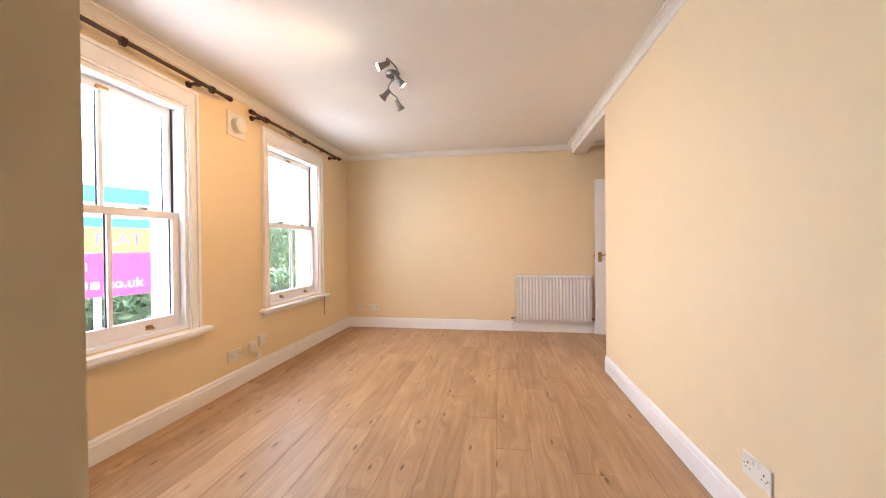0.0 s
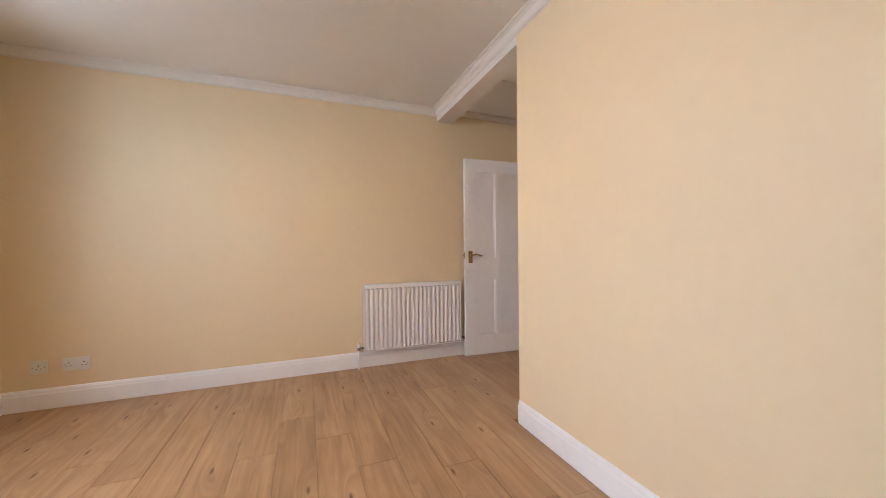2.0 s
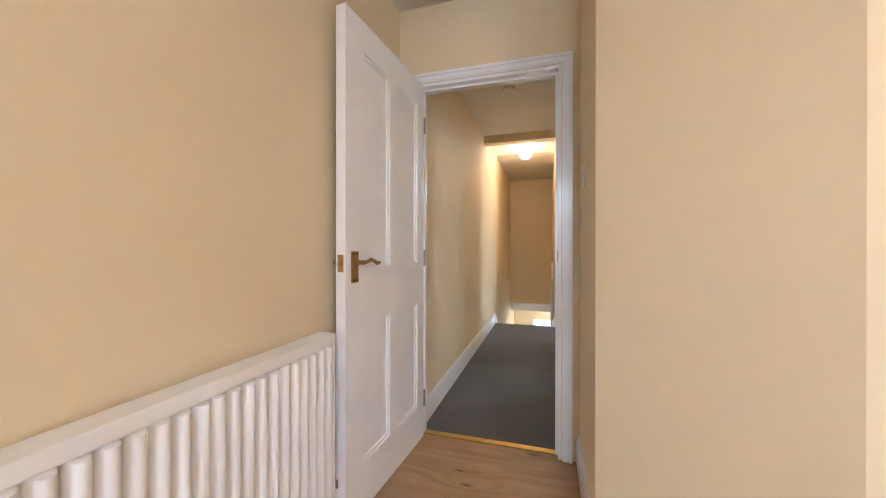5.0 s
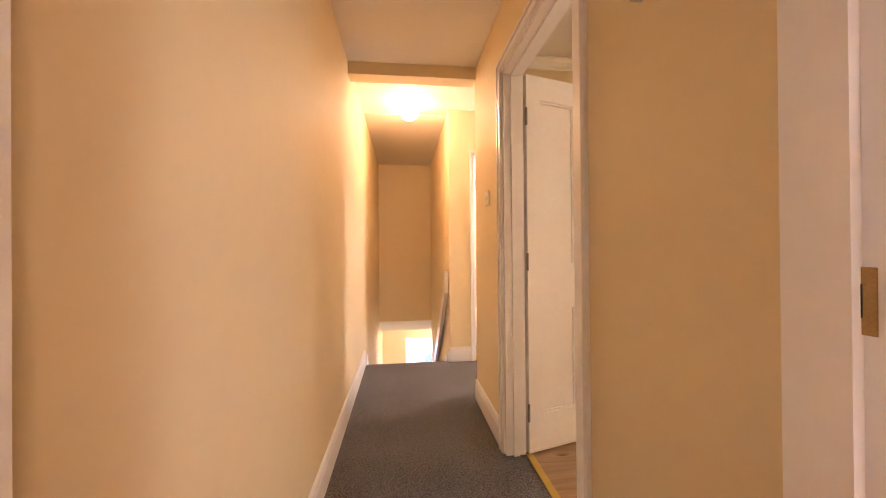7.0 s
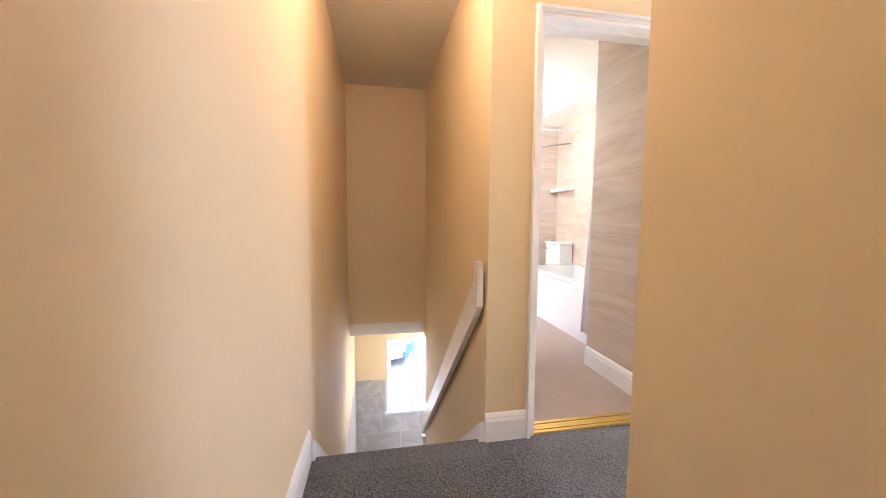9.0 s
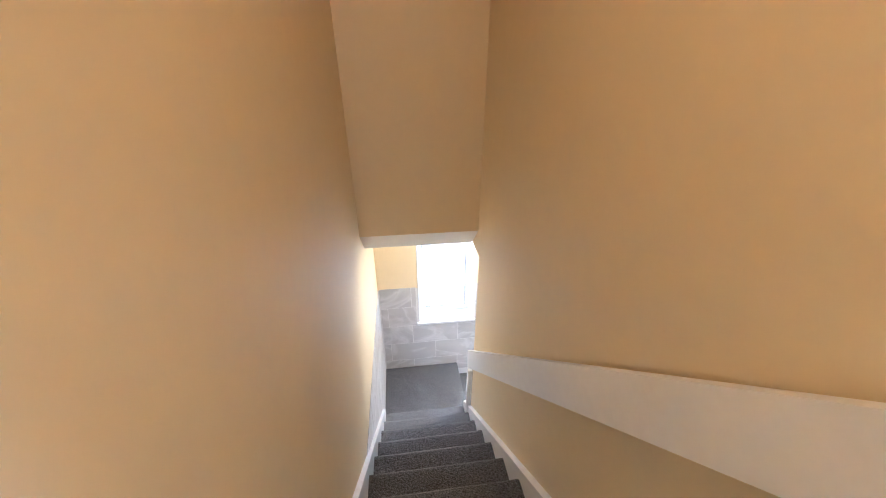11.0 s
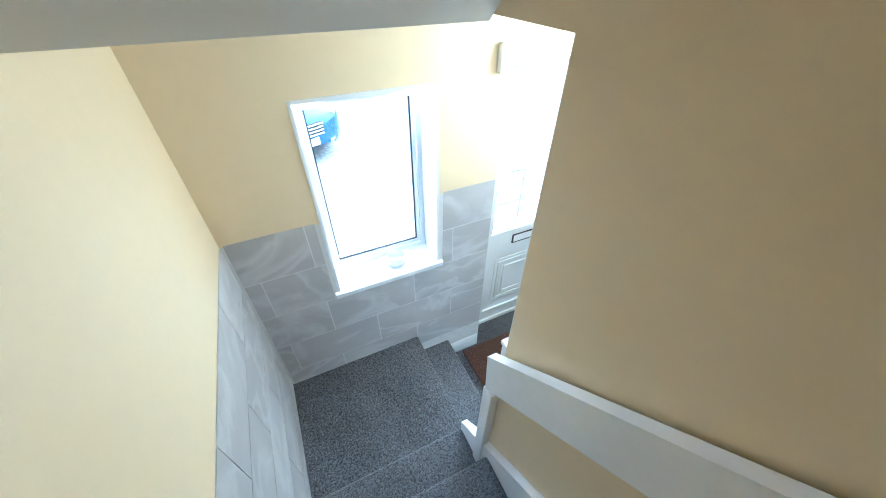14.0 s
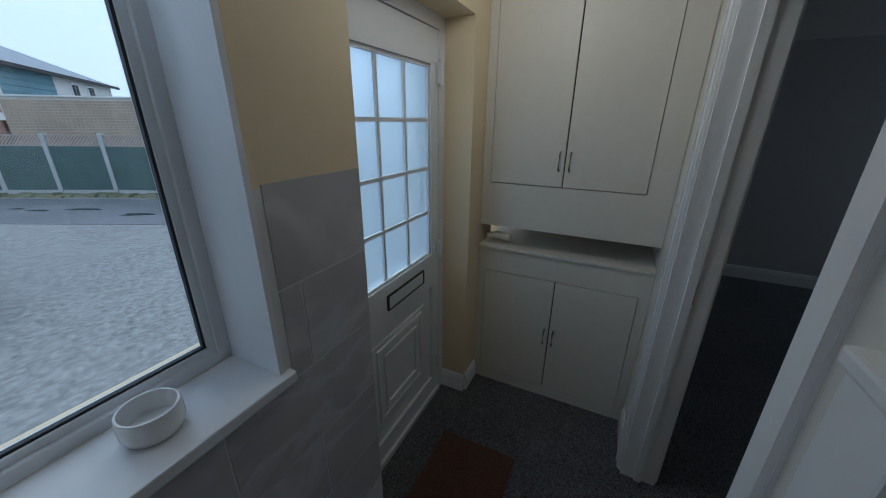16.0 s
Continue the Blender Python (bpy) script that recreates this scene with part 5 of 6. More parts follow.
wb = thing("window_4", "white upvc bathroom window with clear glass", "window", kind="structure")
bm = bmesh.new()
for q in ((3.952, 4.0, 0.752, 2.148), (4.55, 4.598, 0.752, 2.148), (4.0, 4.55, 0.752, 0.80), (4.0, 4.55, 2.10, 2.148), (4.0, 4.55, 1.62, 1.66)):
    box(bm, 8.90, 8.96, *q)
part("window_frame", bm, UPVC, wb)
for q in ((4.0, 4.55, 0.80, 1.62), (4.0, 4.55, 1.66, 2.10)):
    p = part("pane", box(bmesh.new(), 8.925, 8.93, *q), GLASS, wb)
    p.visible_shadow = False
part("window_sill", box(bmesh.new(), 8.78, 8.90, 3.93, 4.62, 0.735, 0.755, 0.004), UPVC, wb)

# ---- bedroom window and blind ----
wd = thing("window_5", "white painted bedroom window", "window", kind="structure")
bm = bmesh.new()
for q in ((1.752, 1.81, 0.652, 2.198), (2.66, 2.718, 0.652, 2.198), (1.81, 2.66, 0.652, 0.72), (1.81, 2.66, 2.14, 2.198), (1.81, 2.66, 1.40, 1.45)):
    box(bm, 4.90, 4.95, *q)
part("window_frame", bm, GLOSS, wd)
bm = bmesh.new()
box(bm, 4.855, 4.87, 2.72, 2.82, 0.6, 2.3), box(bm, 4.855, 4.87, 1.65, 1.75, 0.6, 2.3), box(bm, 4.855, 4.87, 1.75, 2.72, 2.2, 2.3)
part("casing", bm, GLOSS, wd)
part("window_sill", box(bmesh.new(), 4.80, 4.90, 1.62, 2.85, 0.61, 0.645, 0.006), GLOSS, wd)
for q in ((1.81, 2.66, 0.72, 1.40), (1.81, 2.66, 1.45, 2.14)):
    p = part("pane", box(bmesh.new(), 4.92, 4.925, *q), GLASS, wd)
    p.visible_shadow = False
bl = thing("venetian_blind", "brown wooden venetian blind drawn up at the window", "blind")
BLIND = wood_material("brown_blind_slat", (0.16, 0.10, 0.06), (0.32, 0.22, 0.14), "Y", 20, 0.5, False)
part("headrail", box(bmesh.new(), 4.80, 4.85, 1.70, 2.77, 2.16, 2.21, 0.003), BLIND, bl)
for k in range(14):
    part("slat", box(bmesh.new(), 4.80, 4.85, 1.71, 2.76, 1.955 + k * 0.0145, 1.961 + k * 0.0145), BLIND, bl)
wd.matrix_basis = bl.matrix_basis = pose(0, -0.11, 0)

# ---- landing window ----
wl = thing("window_6", "white painted window at the end of the landing", "window", kind="structure")
bm = bmesh.new()
for q in ((5.052, 5.10, 0.922, 1.978), (5.72, 5.768, 0.922, 1.978), (5.10, 5.72, 0.922, 0.97), (5.10, 5.72, 1.93, 1.978), (5.10, 5.72, 1.43, 1.47)):
    box(bm, q[0], q[1], 2.87, 2.92, q[2], q[3])
part("window_frame", bm, GLOSS, wl)
part("window_sill", box(bmesh.new(), 5.02, 5.80, 2.925, 3.02, 0.895, 0.918, 0.005), GLOSS, wl)
for q in ((0.97, 1.43), (1.47, 1.93)):
    p = part("pane", box(bmesh.new(), 5.10, 5.72, 2.893, 2.898, *q), GLASS, wl)
    p.visible_shadow = False

# ---- bathroom wall tiles ----
ts = tagged(part("tiling_bath", box(bmesh.new(), 5.951, 6.558, 3.9485, 3.9515, 0.14, 2.36), GROUT), "beige travertine-look bathroom wall tiles", "tiling", kind="structure")
tile_field(ts, STONE, "y", 3.95, 1, 5.951, 6.558, 0.14, 2.36, 1.2, 0.30, (), 0.35, gap=0.0025)
ts2 = tagged(part("tiling_bath_back", box(bmesh.new(), 6.562, 8.79, 2.9985, 3.0015, 0.4, 2.36), GROUT), "beige travertine-look tiles behind the bath", "tiling", kind="structure")
tile_field(ts2, STONE, "y", 3.0, 1, 6.562, 8.79, 0.14, 2.36, 0.6, 0.30, (), 0.5, gap=0.003)
ts3 = tagged(part("tiling_bath_end", box(bmesh.new(), 8.7985, 8.8015, 3.0, 4.73, 0.0, 2.36), GROUT), "beige travertine-look tiles on the window wall", "tiling", kind="structure")
tile_field(ts3, STONE, "x", 8.80, -1, 3.01, 4.72, 0.0, 2.36, 0.6, 0.30, [(3.93, 4.62, 0.735, 2.15)], 0.5)

# ---- outdoors ----
GRAVEL = material("pale_gravel", (0.29, 0.285, 0.27), 0.95, scale=20.0, amount=0.6, bump=1.0, bump_scale=30)
slab("ground", "z", -2.95, -2.72, -260, 260, -260, 260, GRAVEL, (), "pale gravel yard and road surface", "ground")

HEDGE = material("hedge_leaf", (0.045, 0.085, 0.028), 0.6, scale=3.0, amount=0.5)


def foliage(name, label, x0, x1, y0, y1, z0, z1, count, size, category, seed, mat):
    """A hedge or shrub: a dark twiggy core and many small leaves round it."""
    rnd = random.Random(seed)
    verts, faces = [], []
    for _ in range(count):
        u, v, t = rnd.random(), rnd.random(), rnd.random()
        f = rnd.randrange(3)
        lump = 0.10 * noise.noise(Vector((u * 7 + seed, v * 7, t * 5)))
        p = [x0 + (x1 - x0) * u, y0 + (y1 - y0) * v, z0 + (z1 - z0) * t]
        if f == 0:
            p[0] = (x0 if rnd.random() < 0.5 else x1) + lump * 2
        elif f == 1:
            p[1] = (y0 if rnd.random() < 0.5 else y1) + lump * 2
        else:
            p[2] = z1 + lump * 2
        p = Vector(p) + Vector((rnd.gauss(0, 0.05), rnd.gauss(0, 0.05), rnd.gauss(0, 0.05)))
        q = Euler((rnd.random() * 6, rnd.random() * 6, rnd.random() * 6)).to_matrix()
        s = size * (0.6 + 0.8 * rnd.random())
        k = len(verts)
        for c in ((-s, 0, 0), (0, s * 0.5, s * 0.12), (s, 0, 0), (0, -s * 0.5, s * 0.12)):
            verts.append(p + q @ Vector(c))
        faces.append((k, k + 1, k + 2, k + 3))
    me = bpy.data.meshes.new(name)
    me.from_pydata([tuple(v) for v in verts], [], faces)
    me.materials.append(mat)
    h = thing(name, label, category)
    ob = new("leaves", me)
    ob.parent = h
    ob["kind"] = "stuff"
    part("core", box(bmesh.new(), x0 + 0.12, x1 - 0.12, y0 + 0.12, y1 - 0.12, z0, z1 - 0.12), material("twigs", (0.03, 0.045, 0.02), 0.9, scale=4, amount=0.4), h)
    return h


foliage("hedge", "tall dense green hedge outside the windows", -5.2, -4.0, 3.9, 16, -2.72, 0.42, 16000, 0.07, "hedge", 3, HEDGE)

# sale board on a post
SIGN_P = material("pink_board", (0.62, 0.03, 0.22), 0.4, scale=2, amount=0.03)
SIGN_O = material("orange_board", (0.52, 0.17, 0.05), 0.4, scale=2, amount=0.03)
SIGN_B = material("teal_board", (0.03, 0.18, 0.36), 0.4, scale=2, amount=0.03)
SIGN_W = material("white_lettering", (0.85, 0.85, 0.85), 0.4, scale=2, amount=0.02)
SIGN_L = material("violet_lettering", (0.10, 0.07, 0.36), 0.4, scale=2, amount=0.02)
sb = thing("sale_board", "pink and orange estate sale board on a white post", "sign board")


def lettering(text, size, m, mat, parent, name="lettering"):
    cu = bpy.data.curves.new(name, "FONT")
    cu.body, cu.size, cu.extrude, cu.align_x = text, size, 0.001, "CENTER"
    tmp = bpy.data.objects.new(name, cu)
    me = bpy.data.meshes.new_from_object(tmp)
    bpy.data.objects.remove(tmp)
    ob = new(name, me)
    me.materials.clear()
    me.materials.append(mat)
    ob.parent, ob.matrix_basis = parent, m
    return ob


bw = 0.62
part("post", box(bmesh.new(), -0.03, 0.03, 0.012, 0.07, -3.9, 0.75, 0.004), GLOSS, sb)
part("panel", box(bmesh.new(), -bw, bw, -0.006, 0.0, 0.42, 0.62), SIGN_B, sb, "teal band with lettering")
part("panel", box(bmesh.new(), -bw, bw, -0.006, 0.0, 0.24, 0.418), SIGN_W, sb, "white band with lettering")
part("panel", box(bmesh.new(), -bw, bw, -0.006, 0.0, 0.12, 0.238), SIGN_B, sb, "teal band")
part("panel", box(bmesh.new(), -bw, bw, -0.006, 0.0, -0.19, 0.118), SIGN_O, sb, "orange band with violet lettering")
part("panel", box(bmesh.new(), -bw, bw, -0.006, 0.0, -0.72, -0.192), SIGN_P, sb, "pink band with white lettering")
up = pose(0, 0, 0, 90, 0, 0)
lettering("FLAT", 0.2, Matrix.Translation((0.20, -0.008, -0.09)) @ up, SIGN_L, sb)
lettering(".co.uk", 0.16, Matrix.Translation((0.23, -0.008, -0.62)) @ up, SIGN_W, sb)
lettering("251", 0.13, Matrix.Translation((-0.16, -0.008, -0.40)) @ up, SIGN_W, sb)
for k in range(6):
    bm = box(bmesh.new(), -0.56 + k * 0.10, -0.49 + k * 0.10, -0.008, -0.006, -0.62, -0.54)
    part("letter_bar", bm, SIGN_W, sb)
for k in range(5):
    bm = box(bmesh.new(), -0.56 + k * 0.07, -0.51 + k * 0.07, -0.008, -0.006, -0.40, -0.32)
    part("letter_bar", bm, SIGN_W, sb)
sb.matrix_basis = pose(-3.35, 4.2, 1.27, 0, 0, 62) @ Matrix.Diagonal((0.88, 1, 0.88, 1))

# street side: far trees, white neighbouring wall, road sign
nb = thing("neighbour_house", "white rendered house across the road", "house")
part("wall", box(bmesh.new(), -46, -38, 16, 26, -2.72, 2.6), OUT, nb)
part("roof", prism(bmesh.new(), [(-47, 2.6), (-42, 5.6), (-37, 2.6)], "y", 15.5, 26.5), material("slate_roof", (0.16, 0.16, 0.18), 0.7, scale=2, amount=0.2), nb)
for k in range(4):
    wv = part("window", box(bmesh.new(), -38.02, -37.9, 17 + k * 2.3, 18 + k * 2.3, -0.4, 1.2), UPVC, nb)
    part("pane", box(bmesh.new(), -37.9, -37.88, 17.1 + k * 2.3, 17.9 + k * 2.3, -0.3, 1.1), DARK, wv)
for k, (x, y, h) in enumerate(((-34, 7, 3.0), (-30, 28, 4.5), (-26, 40, 5.0))):
    tr = foliage("tree", "broad green tree across the road", x - h * 0.6, x + h * 0.6, y - h * 0.6, y + h * 0.6, -1.2, -1.2 + h, 2500, 0.22, "tree", 20 + k, HEDGE)
    part("trunk", turned(bmesh.new(), [(0.28, -2.72), (0.2, -1.5), (0.14, 0.2)], Matrix.Translation((x, y, 0)), 12), DARKWOOD, tr)

# yard side: fence
CONC = material("concrete_post", (0.50, 0.50, 0.48), 0.85, scale=4, amount=0.15, bump=0.3)
PANEL = material("green_grey_fence_board", (0.10, 0.15, 0.135), 0.8, scale=3, amount=0.3, bump=0.2)
ZG = -2.72
fe = thing("fence", "green-grey panel fence with concrete posts and lattice top", "fence")
BAY = 1.305
bays, p, head = [], Vector((20.39, 1.66, ZG)), 29.0
for turn in (0, 17, 14):
    head += turn
    bays.append((p.copy(), head))
    p += Vector((math.cos(radians(head)), math.sin(radians(head)), 0)) * BAY
fence_end = p.copy()
p, head = Vector((20.39, 1.66, ZG)), 29.0
for turn in (0, -6, -8, -6, 0, 0, 0, 0):
    head += turn
    p -= Vector((math.cos(radians(head)), math.sin(radians(head)), 0)) * BAY
    bays.append((p.copy(), head))
BROWN = material("lattice_wood", (0.44, 0.36, 0.30), 0.8, scale=5, amount=0.2)
half = BAY / 2 - 0.05
post_mesh = mesh_of("post", box(bmesh.new(), -0.05, 0.05, -0.05, 0.05, 0, 1.47, 0.01), CONC)
pan = mesh_of("panel", box(bmesh.new(), -half, half, -0.02, 0.02, 0.13, 1.17), PANEL)
grav = mesh_of("gravel_board", box(bmesh.new(), -half, half, -0.025, 0.025, 0.0, 0.13), CONC)
bm = bmesh.new()
box(bm, -half, half, -0.02, 0.02, 1.17, 1.20), box(bm, -half, half, -0.02, 0.02, 1.40, 1.43)
for k in range(15):
    c = -half + 0.05 + k * (2 * half - 0.1) / 14
    for s in (-1, 1):
        a0, a1 = max(-half, min(half, c - s * 0.10)), max(-half, min(half, c + s * 0.10))
        prism(bm, [(a0 - 0.019, 1.20), (a0 + 0.019, 1.20), (a1 + 0.019, 1.40), (a1 - 0.019, 1.40)], "y", -0.010 if s > 0 else 0.001, -0.001 if s > 0 else 0.010)
lat = mesh_of("lattice", bm, BROWN)
for at, h in bays:
    post = new("post", post_mesh)
    post.matrix_basis, post.parent = pose(at.x, at.y, ZG, 0, 0, h), fe
    for nm, me in (("panel", pan), ("gravel_board", grav), ("lattice", lat)):
        ob = new(nm, me)
        ob.matrix_basis, ob.parent = pose(at.x, at.y, ZG, 0, 0, h) @ Matrix.Translation((BAY / 2, 0, 0)), fe
post = new("post", post_mesh)
post.matrix_basis, post.parent = pose(fence_end.x, fence_end.y, ZG, 0, 0, 60), fe
VERGE = material("verge_grass", (0.20, 0.20, 0.12), 0.95, scale=2, amount=0.4, bump=0.8, bump_scale=30)
PATCH = material("tarmac_drive", (0.17, 0.17, 0.18), 0.8, scale=0.7, amount=0.35, bump=0.5, bump_scale=60)
rnd = random.Random(11)
bm = bmesh.new()
for at, h in bays:
    m = pose(at.x, at.y, ZG, 0, 0, h)
    for k in range(9):
        u = BAY * (k + 0.5) / 9
        d, w = 0.10 + rnd.random() * 0.22, 0.09 + rnd.random() * 0.06
        z = 0.03 + rnd.random() * 0.05
        base = [(u - w, 0.06), (u + w, 0.06), (u + w * 0.8, 0.12 + d), (u - w * 0.8, 0.12 + d)]
        lo = [bm.verts.new(m @ Vector((q[0], q[1], 0.0))) for q in base]
        hi = [bm.verts.new(m @ Vector((u + (q[0] - u) * 0.7, q[1] * 0.85, z))) for q in base]
        for i in range(4):
            bm.faces.new((lo[i], lo[(i + 1) % 4], hi[(i + 1) % 4], hi[i]))
        bm.faces.new(hi)
tagged(part("verge", bm, VERGE), "rough tufted grass verge at the foot of the fence", "verge", kind="structure")
drive = tagged(part("drive", box(bmesh.new(), -8, 4, 0.5, 2.6, -0.01, 0.008), PATCH), "worn grey tarmac drive along the fence", "drive", kind="structure")
drive.matrix_basis = pose(20.39, 1.66, ZG, 0, 0, 27)
PUDDLE = material("wet_tarmac", (0.05, 0.05, 0.055), 0.12, scale=3, amount=0.2)
for k, (u, v, a, c) in enumerate(((-1.9, 1.5, 0.34, 0.10), (-1.1, 1.62, 0.22, 0.07), (-0.5, 1.5, 0.16, 0.06), (0.9, 1.2, 0.26, 0.09), (1.5, 1.5, 0.18, 0.06), (-3.3, 1.9, 0.30, 0.10))):
    bm = bmesh.new()
    ring = [bm.verts.new((u + a * math.cos(t) * (1 + 0.25 * math.sin(3 * t + k)), v + c * math.sin(t) * (1 + 0.3 * math.cos(2 * t + k)), z)) for z in (0.008, 0.012) for t in (2 * math.pi * i / 18 for i in range(18))]
    for i in range(18):
        bm.faces.new((ring[i], ring[(i + 1) % 18], ring[18 + (i + 1) % 18], ring[18 + i]))
    bm.faces.new(ring[18:])
    pd = tagged(part("puddle", bm, PUDDLE), "shallow puddle on the worn tarmac", "puddle")
    pd.matrix_basis = drive.matrix_basis.copy()


# brick walls and boarded outbuilding behind the fence
BRICK = material("brown_brick", (0.34, 0.20, 0.155), 0.9, scale=3, amount=0.3, bump=0.5, bump_scale=40)
TAN = material("tan_brick", (0.46, 0.36, 0.26), 0.9, scale=3, amount=0.25, bump=0.5, bump_scale=40)
MORT = material("mortar", (0.56, 0.52, 0.46), 0.95, scale=8, amount=0.15)
WHITEW = material("cream_render", (0.70, 0.68, 0.62), 0.85, scale=2, amount=0.1)


def brickwork(length, z0, z1, mat, parent, m):
    """Courses of bricks along local x, standing 1 cm proud of the plane y = 0 towards -y."""
    verts, faces = [], []
    rows = int((z1 - z0) / 0.078)
    for r in range(rows):
        x = -0.113 if r % 2 else 0.0
        z = z0 + r * 0.078
        while x < length - 0.02:
            a, b = max(x, 0.0), min(x + 0.215, length)
            k = len(verts)
            verts += [m @ Vector(v) for v in ((a, 0, z), (b, 0, z), (b, 0, z + 0.066), (a, 0, z + 0.066), (a, -0.01, z), (b, -0.01, z), (b, -0.01, z + 0.066), (a, -0.01, z + 0.066))]
            faces += [(k + 4, k + 5, k + 6, k + 7), (k, k + 1, k + 5, k + 4), (k + 3, k + 7, k + 6, k + 2), (k, k + 4, k + 7, k + 3), (k + 1, k + 2, k + 6, k + 5)]
            x += 0.226
    me = bpy.data.meshes.new("bricks")
    me.from_pydata([tuple(v) for v in verts], [], faces)
    me.materials.append(mat)
    ob = new("bricks", me)
    ob.parent, ob["kind"] = parent, "stuff"
    return ob


# outbuilding: local y along its brick gable, local x along its boarded side
hb = thing("outbuilding", "low outbuilding with brick gable, blue-grey boarding and slate roof", "house")
ZE = 0.66
part("wall", box(bmesh.new(), 0.0, 10.5, 0.0, 11.0, ZG, ZE), MORT, hb, "brown brick gable wall")
brickwork(11.0, ZG + 1.4, ZE - 0.06, BRICK, hb, pose(0, 11.0, 0, 0, 0, -90))
part("corner_board", box(bmesh.new(), -0.03, 0.16, -0.05, 0.05, ZG, ZE, 0.01), WHITEW, hb, "white corner board")
part("render_wall", box(bmesh.new(), 3.9, 10.5, -0.03, 0.0, ZG, ZE), WHITEW, hb, "cream rendered side wall")
BOARD = material("blue_grey_boarding", (0.16, 0.27, 0.31), 0.8, scale=4, amount=0.2)
board = mesh_of("board", prism(bmesh.new(), [(-0.045, 0.0), (0.0, 0.0), (0.0, 0.2), (-0.02, 0.2)], "x", 0.16, 3.9), BOARD)
for k in range(12):
    ob = new("board", board)
    ob.location, ob.parent = (0, 0, ZE - 0.2 - 0.2 * k), hb
SLATE = material("old_slate", (0.30, 0.32, 0.35), 0.7, scale=2, amount=0.25, bump=0.4, bump_scale=20)
bm = bmesh.new()
eave = [bm.verts.new((x, y, ZE)) for x, y in ((-0.25, -0.3), (10.8, -0.3), (10.8, 11.2), (-0.25, 11.2))]
ridge = [bm.verts.new((5.2, 4.5, ZE + 2.3)), bm.verts.new((5.2, 7.0, ZE + 2.3))]
for f in ((eave[0], eave[1], ridge[0]), (eave[1], eave[2], ridge[1], ridge[0]), (eave[2], eave[3], ridge[1]), (eave[3], eave[0], ridge[0], ridge[1]), tuple(reversed(eave))):
    bm.faces.new(f)
part("roof", bm, SLATE, hb, "weathered slate roof")
bm = bmesh.new()
box(bm, -0.30, -0.24, -0.32, 11.2, ZE - 0.10, ZE + 0.03), box(bm, -0.24, 10.8, -0.36, -0.29, ZE - 0.10, ZE + 0.03)
part("gutter", bm, DARK, hb, "dark gutter along the eaves")
for x in (5.7, 7.5):
    wv = part("window", box(bmesh.new(), x - 0.36, x + 0.36, -0.07, -0.02, -0.30, 0.48), UPVC, hb)
    for a, b in ((x - 0.30, x - 0.03), (x + 0.03, x + 0.30)):
        part("pane", box(bmesh.new(), a, b, -0.078, -0.068, -0.24, 0.42), DARK, wv)
hb.matrix_basis = pose(25.4, 0.82, 0, 0, 0, -37)

gw = thing("garden_wall", "tan brick garden wall behind the fence", "wall")
gm = pose(16.4, -5.2, 0, 0, 0, 39.3)
part("core", box(bmesh.new(), 0, 9.9, 0.0, 0.2, ZG, -0.36), MORT, gw).matrix_basis = gm
brickwork(9.9, ZG + 1.2, -0.38, TAN, gw, pose(16.4, -5.2, 0, 0, 0, 39.3) @ pose(9.9, 0.2, 0, 0, 0, 180))
part("coping", box(bmesh.new(), -0.03, 9.93, -0.03, 0.23, -0.36, -0.31, 0.01), WHITEW, gw, "pale coping stones").matrix_basis = gm

fr = thing("flat_roofed_shed", "low brick shed with a white flat roof edge", "shed")
part("wall", box(bmesh.new(), 0.0, 1.6, 0.0, 6.0, ZG, -1.0), BRICK, fr)
part("fascia", box(bmesh.new(), -0.10, 1.7, -0.10, 6.1, -1.0, -0.78, 0.01), WHITEW, fr, "white roof edge")
fr.matrix_basis = pose(24.0, 1.75, 0, 0, 0, -30)

bw_ = thing("boundary_wall", "white rendered boundary wall with a brick pier", "wall")
part("wall", box(bmesh.new(), 0.22, 4.2, -0.10, 0.10, ZG, ZG + 1.45), WHITEW, bw_)
for k in range(18):
    w = 0.10 if k % 2 else 0.0
    part("brick", box(bmesh.new(), 0.0, 0.33 - w, -0.115, 0.115, ZG + 0.078 * k, ZG + 0.078 * k + 0.066), BRICK, bw_)
part("pier_core", box(bmesh.new(), 0.01, 0.22, -0.105, 0.105, ZG, ZG + 1.40), MORT, bw_)
bw_.matrix_basis = pose(fence_end.x, fence_end.y + 0.06, 0, 0, 0, 78)

# ---- parked car ----
CARP = material("blue_car_paint", (0.025, 0.085, 0.22), 0.22, 0.5, scale=6, amount=0.05, coat=1.0)
CHROME = material("bright_chrome", (0.72, 0.72, 0.74), 0.12, 1.0, scale=8, amount=0.04)
TYRE = material("tyre_rubber", (0.02, 0.02, 0.02), 0.8, scale=20, amount=0.2)
car = thing("parked_car", "dark blue parked estate car with chrome grille", "car")
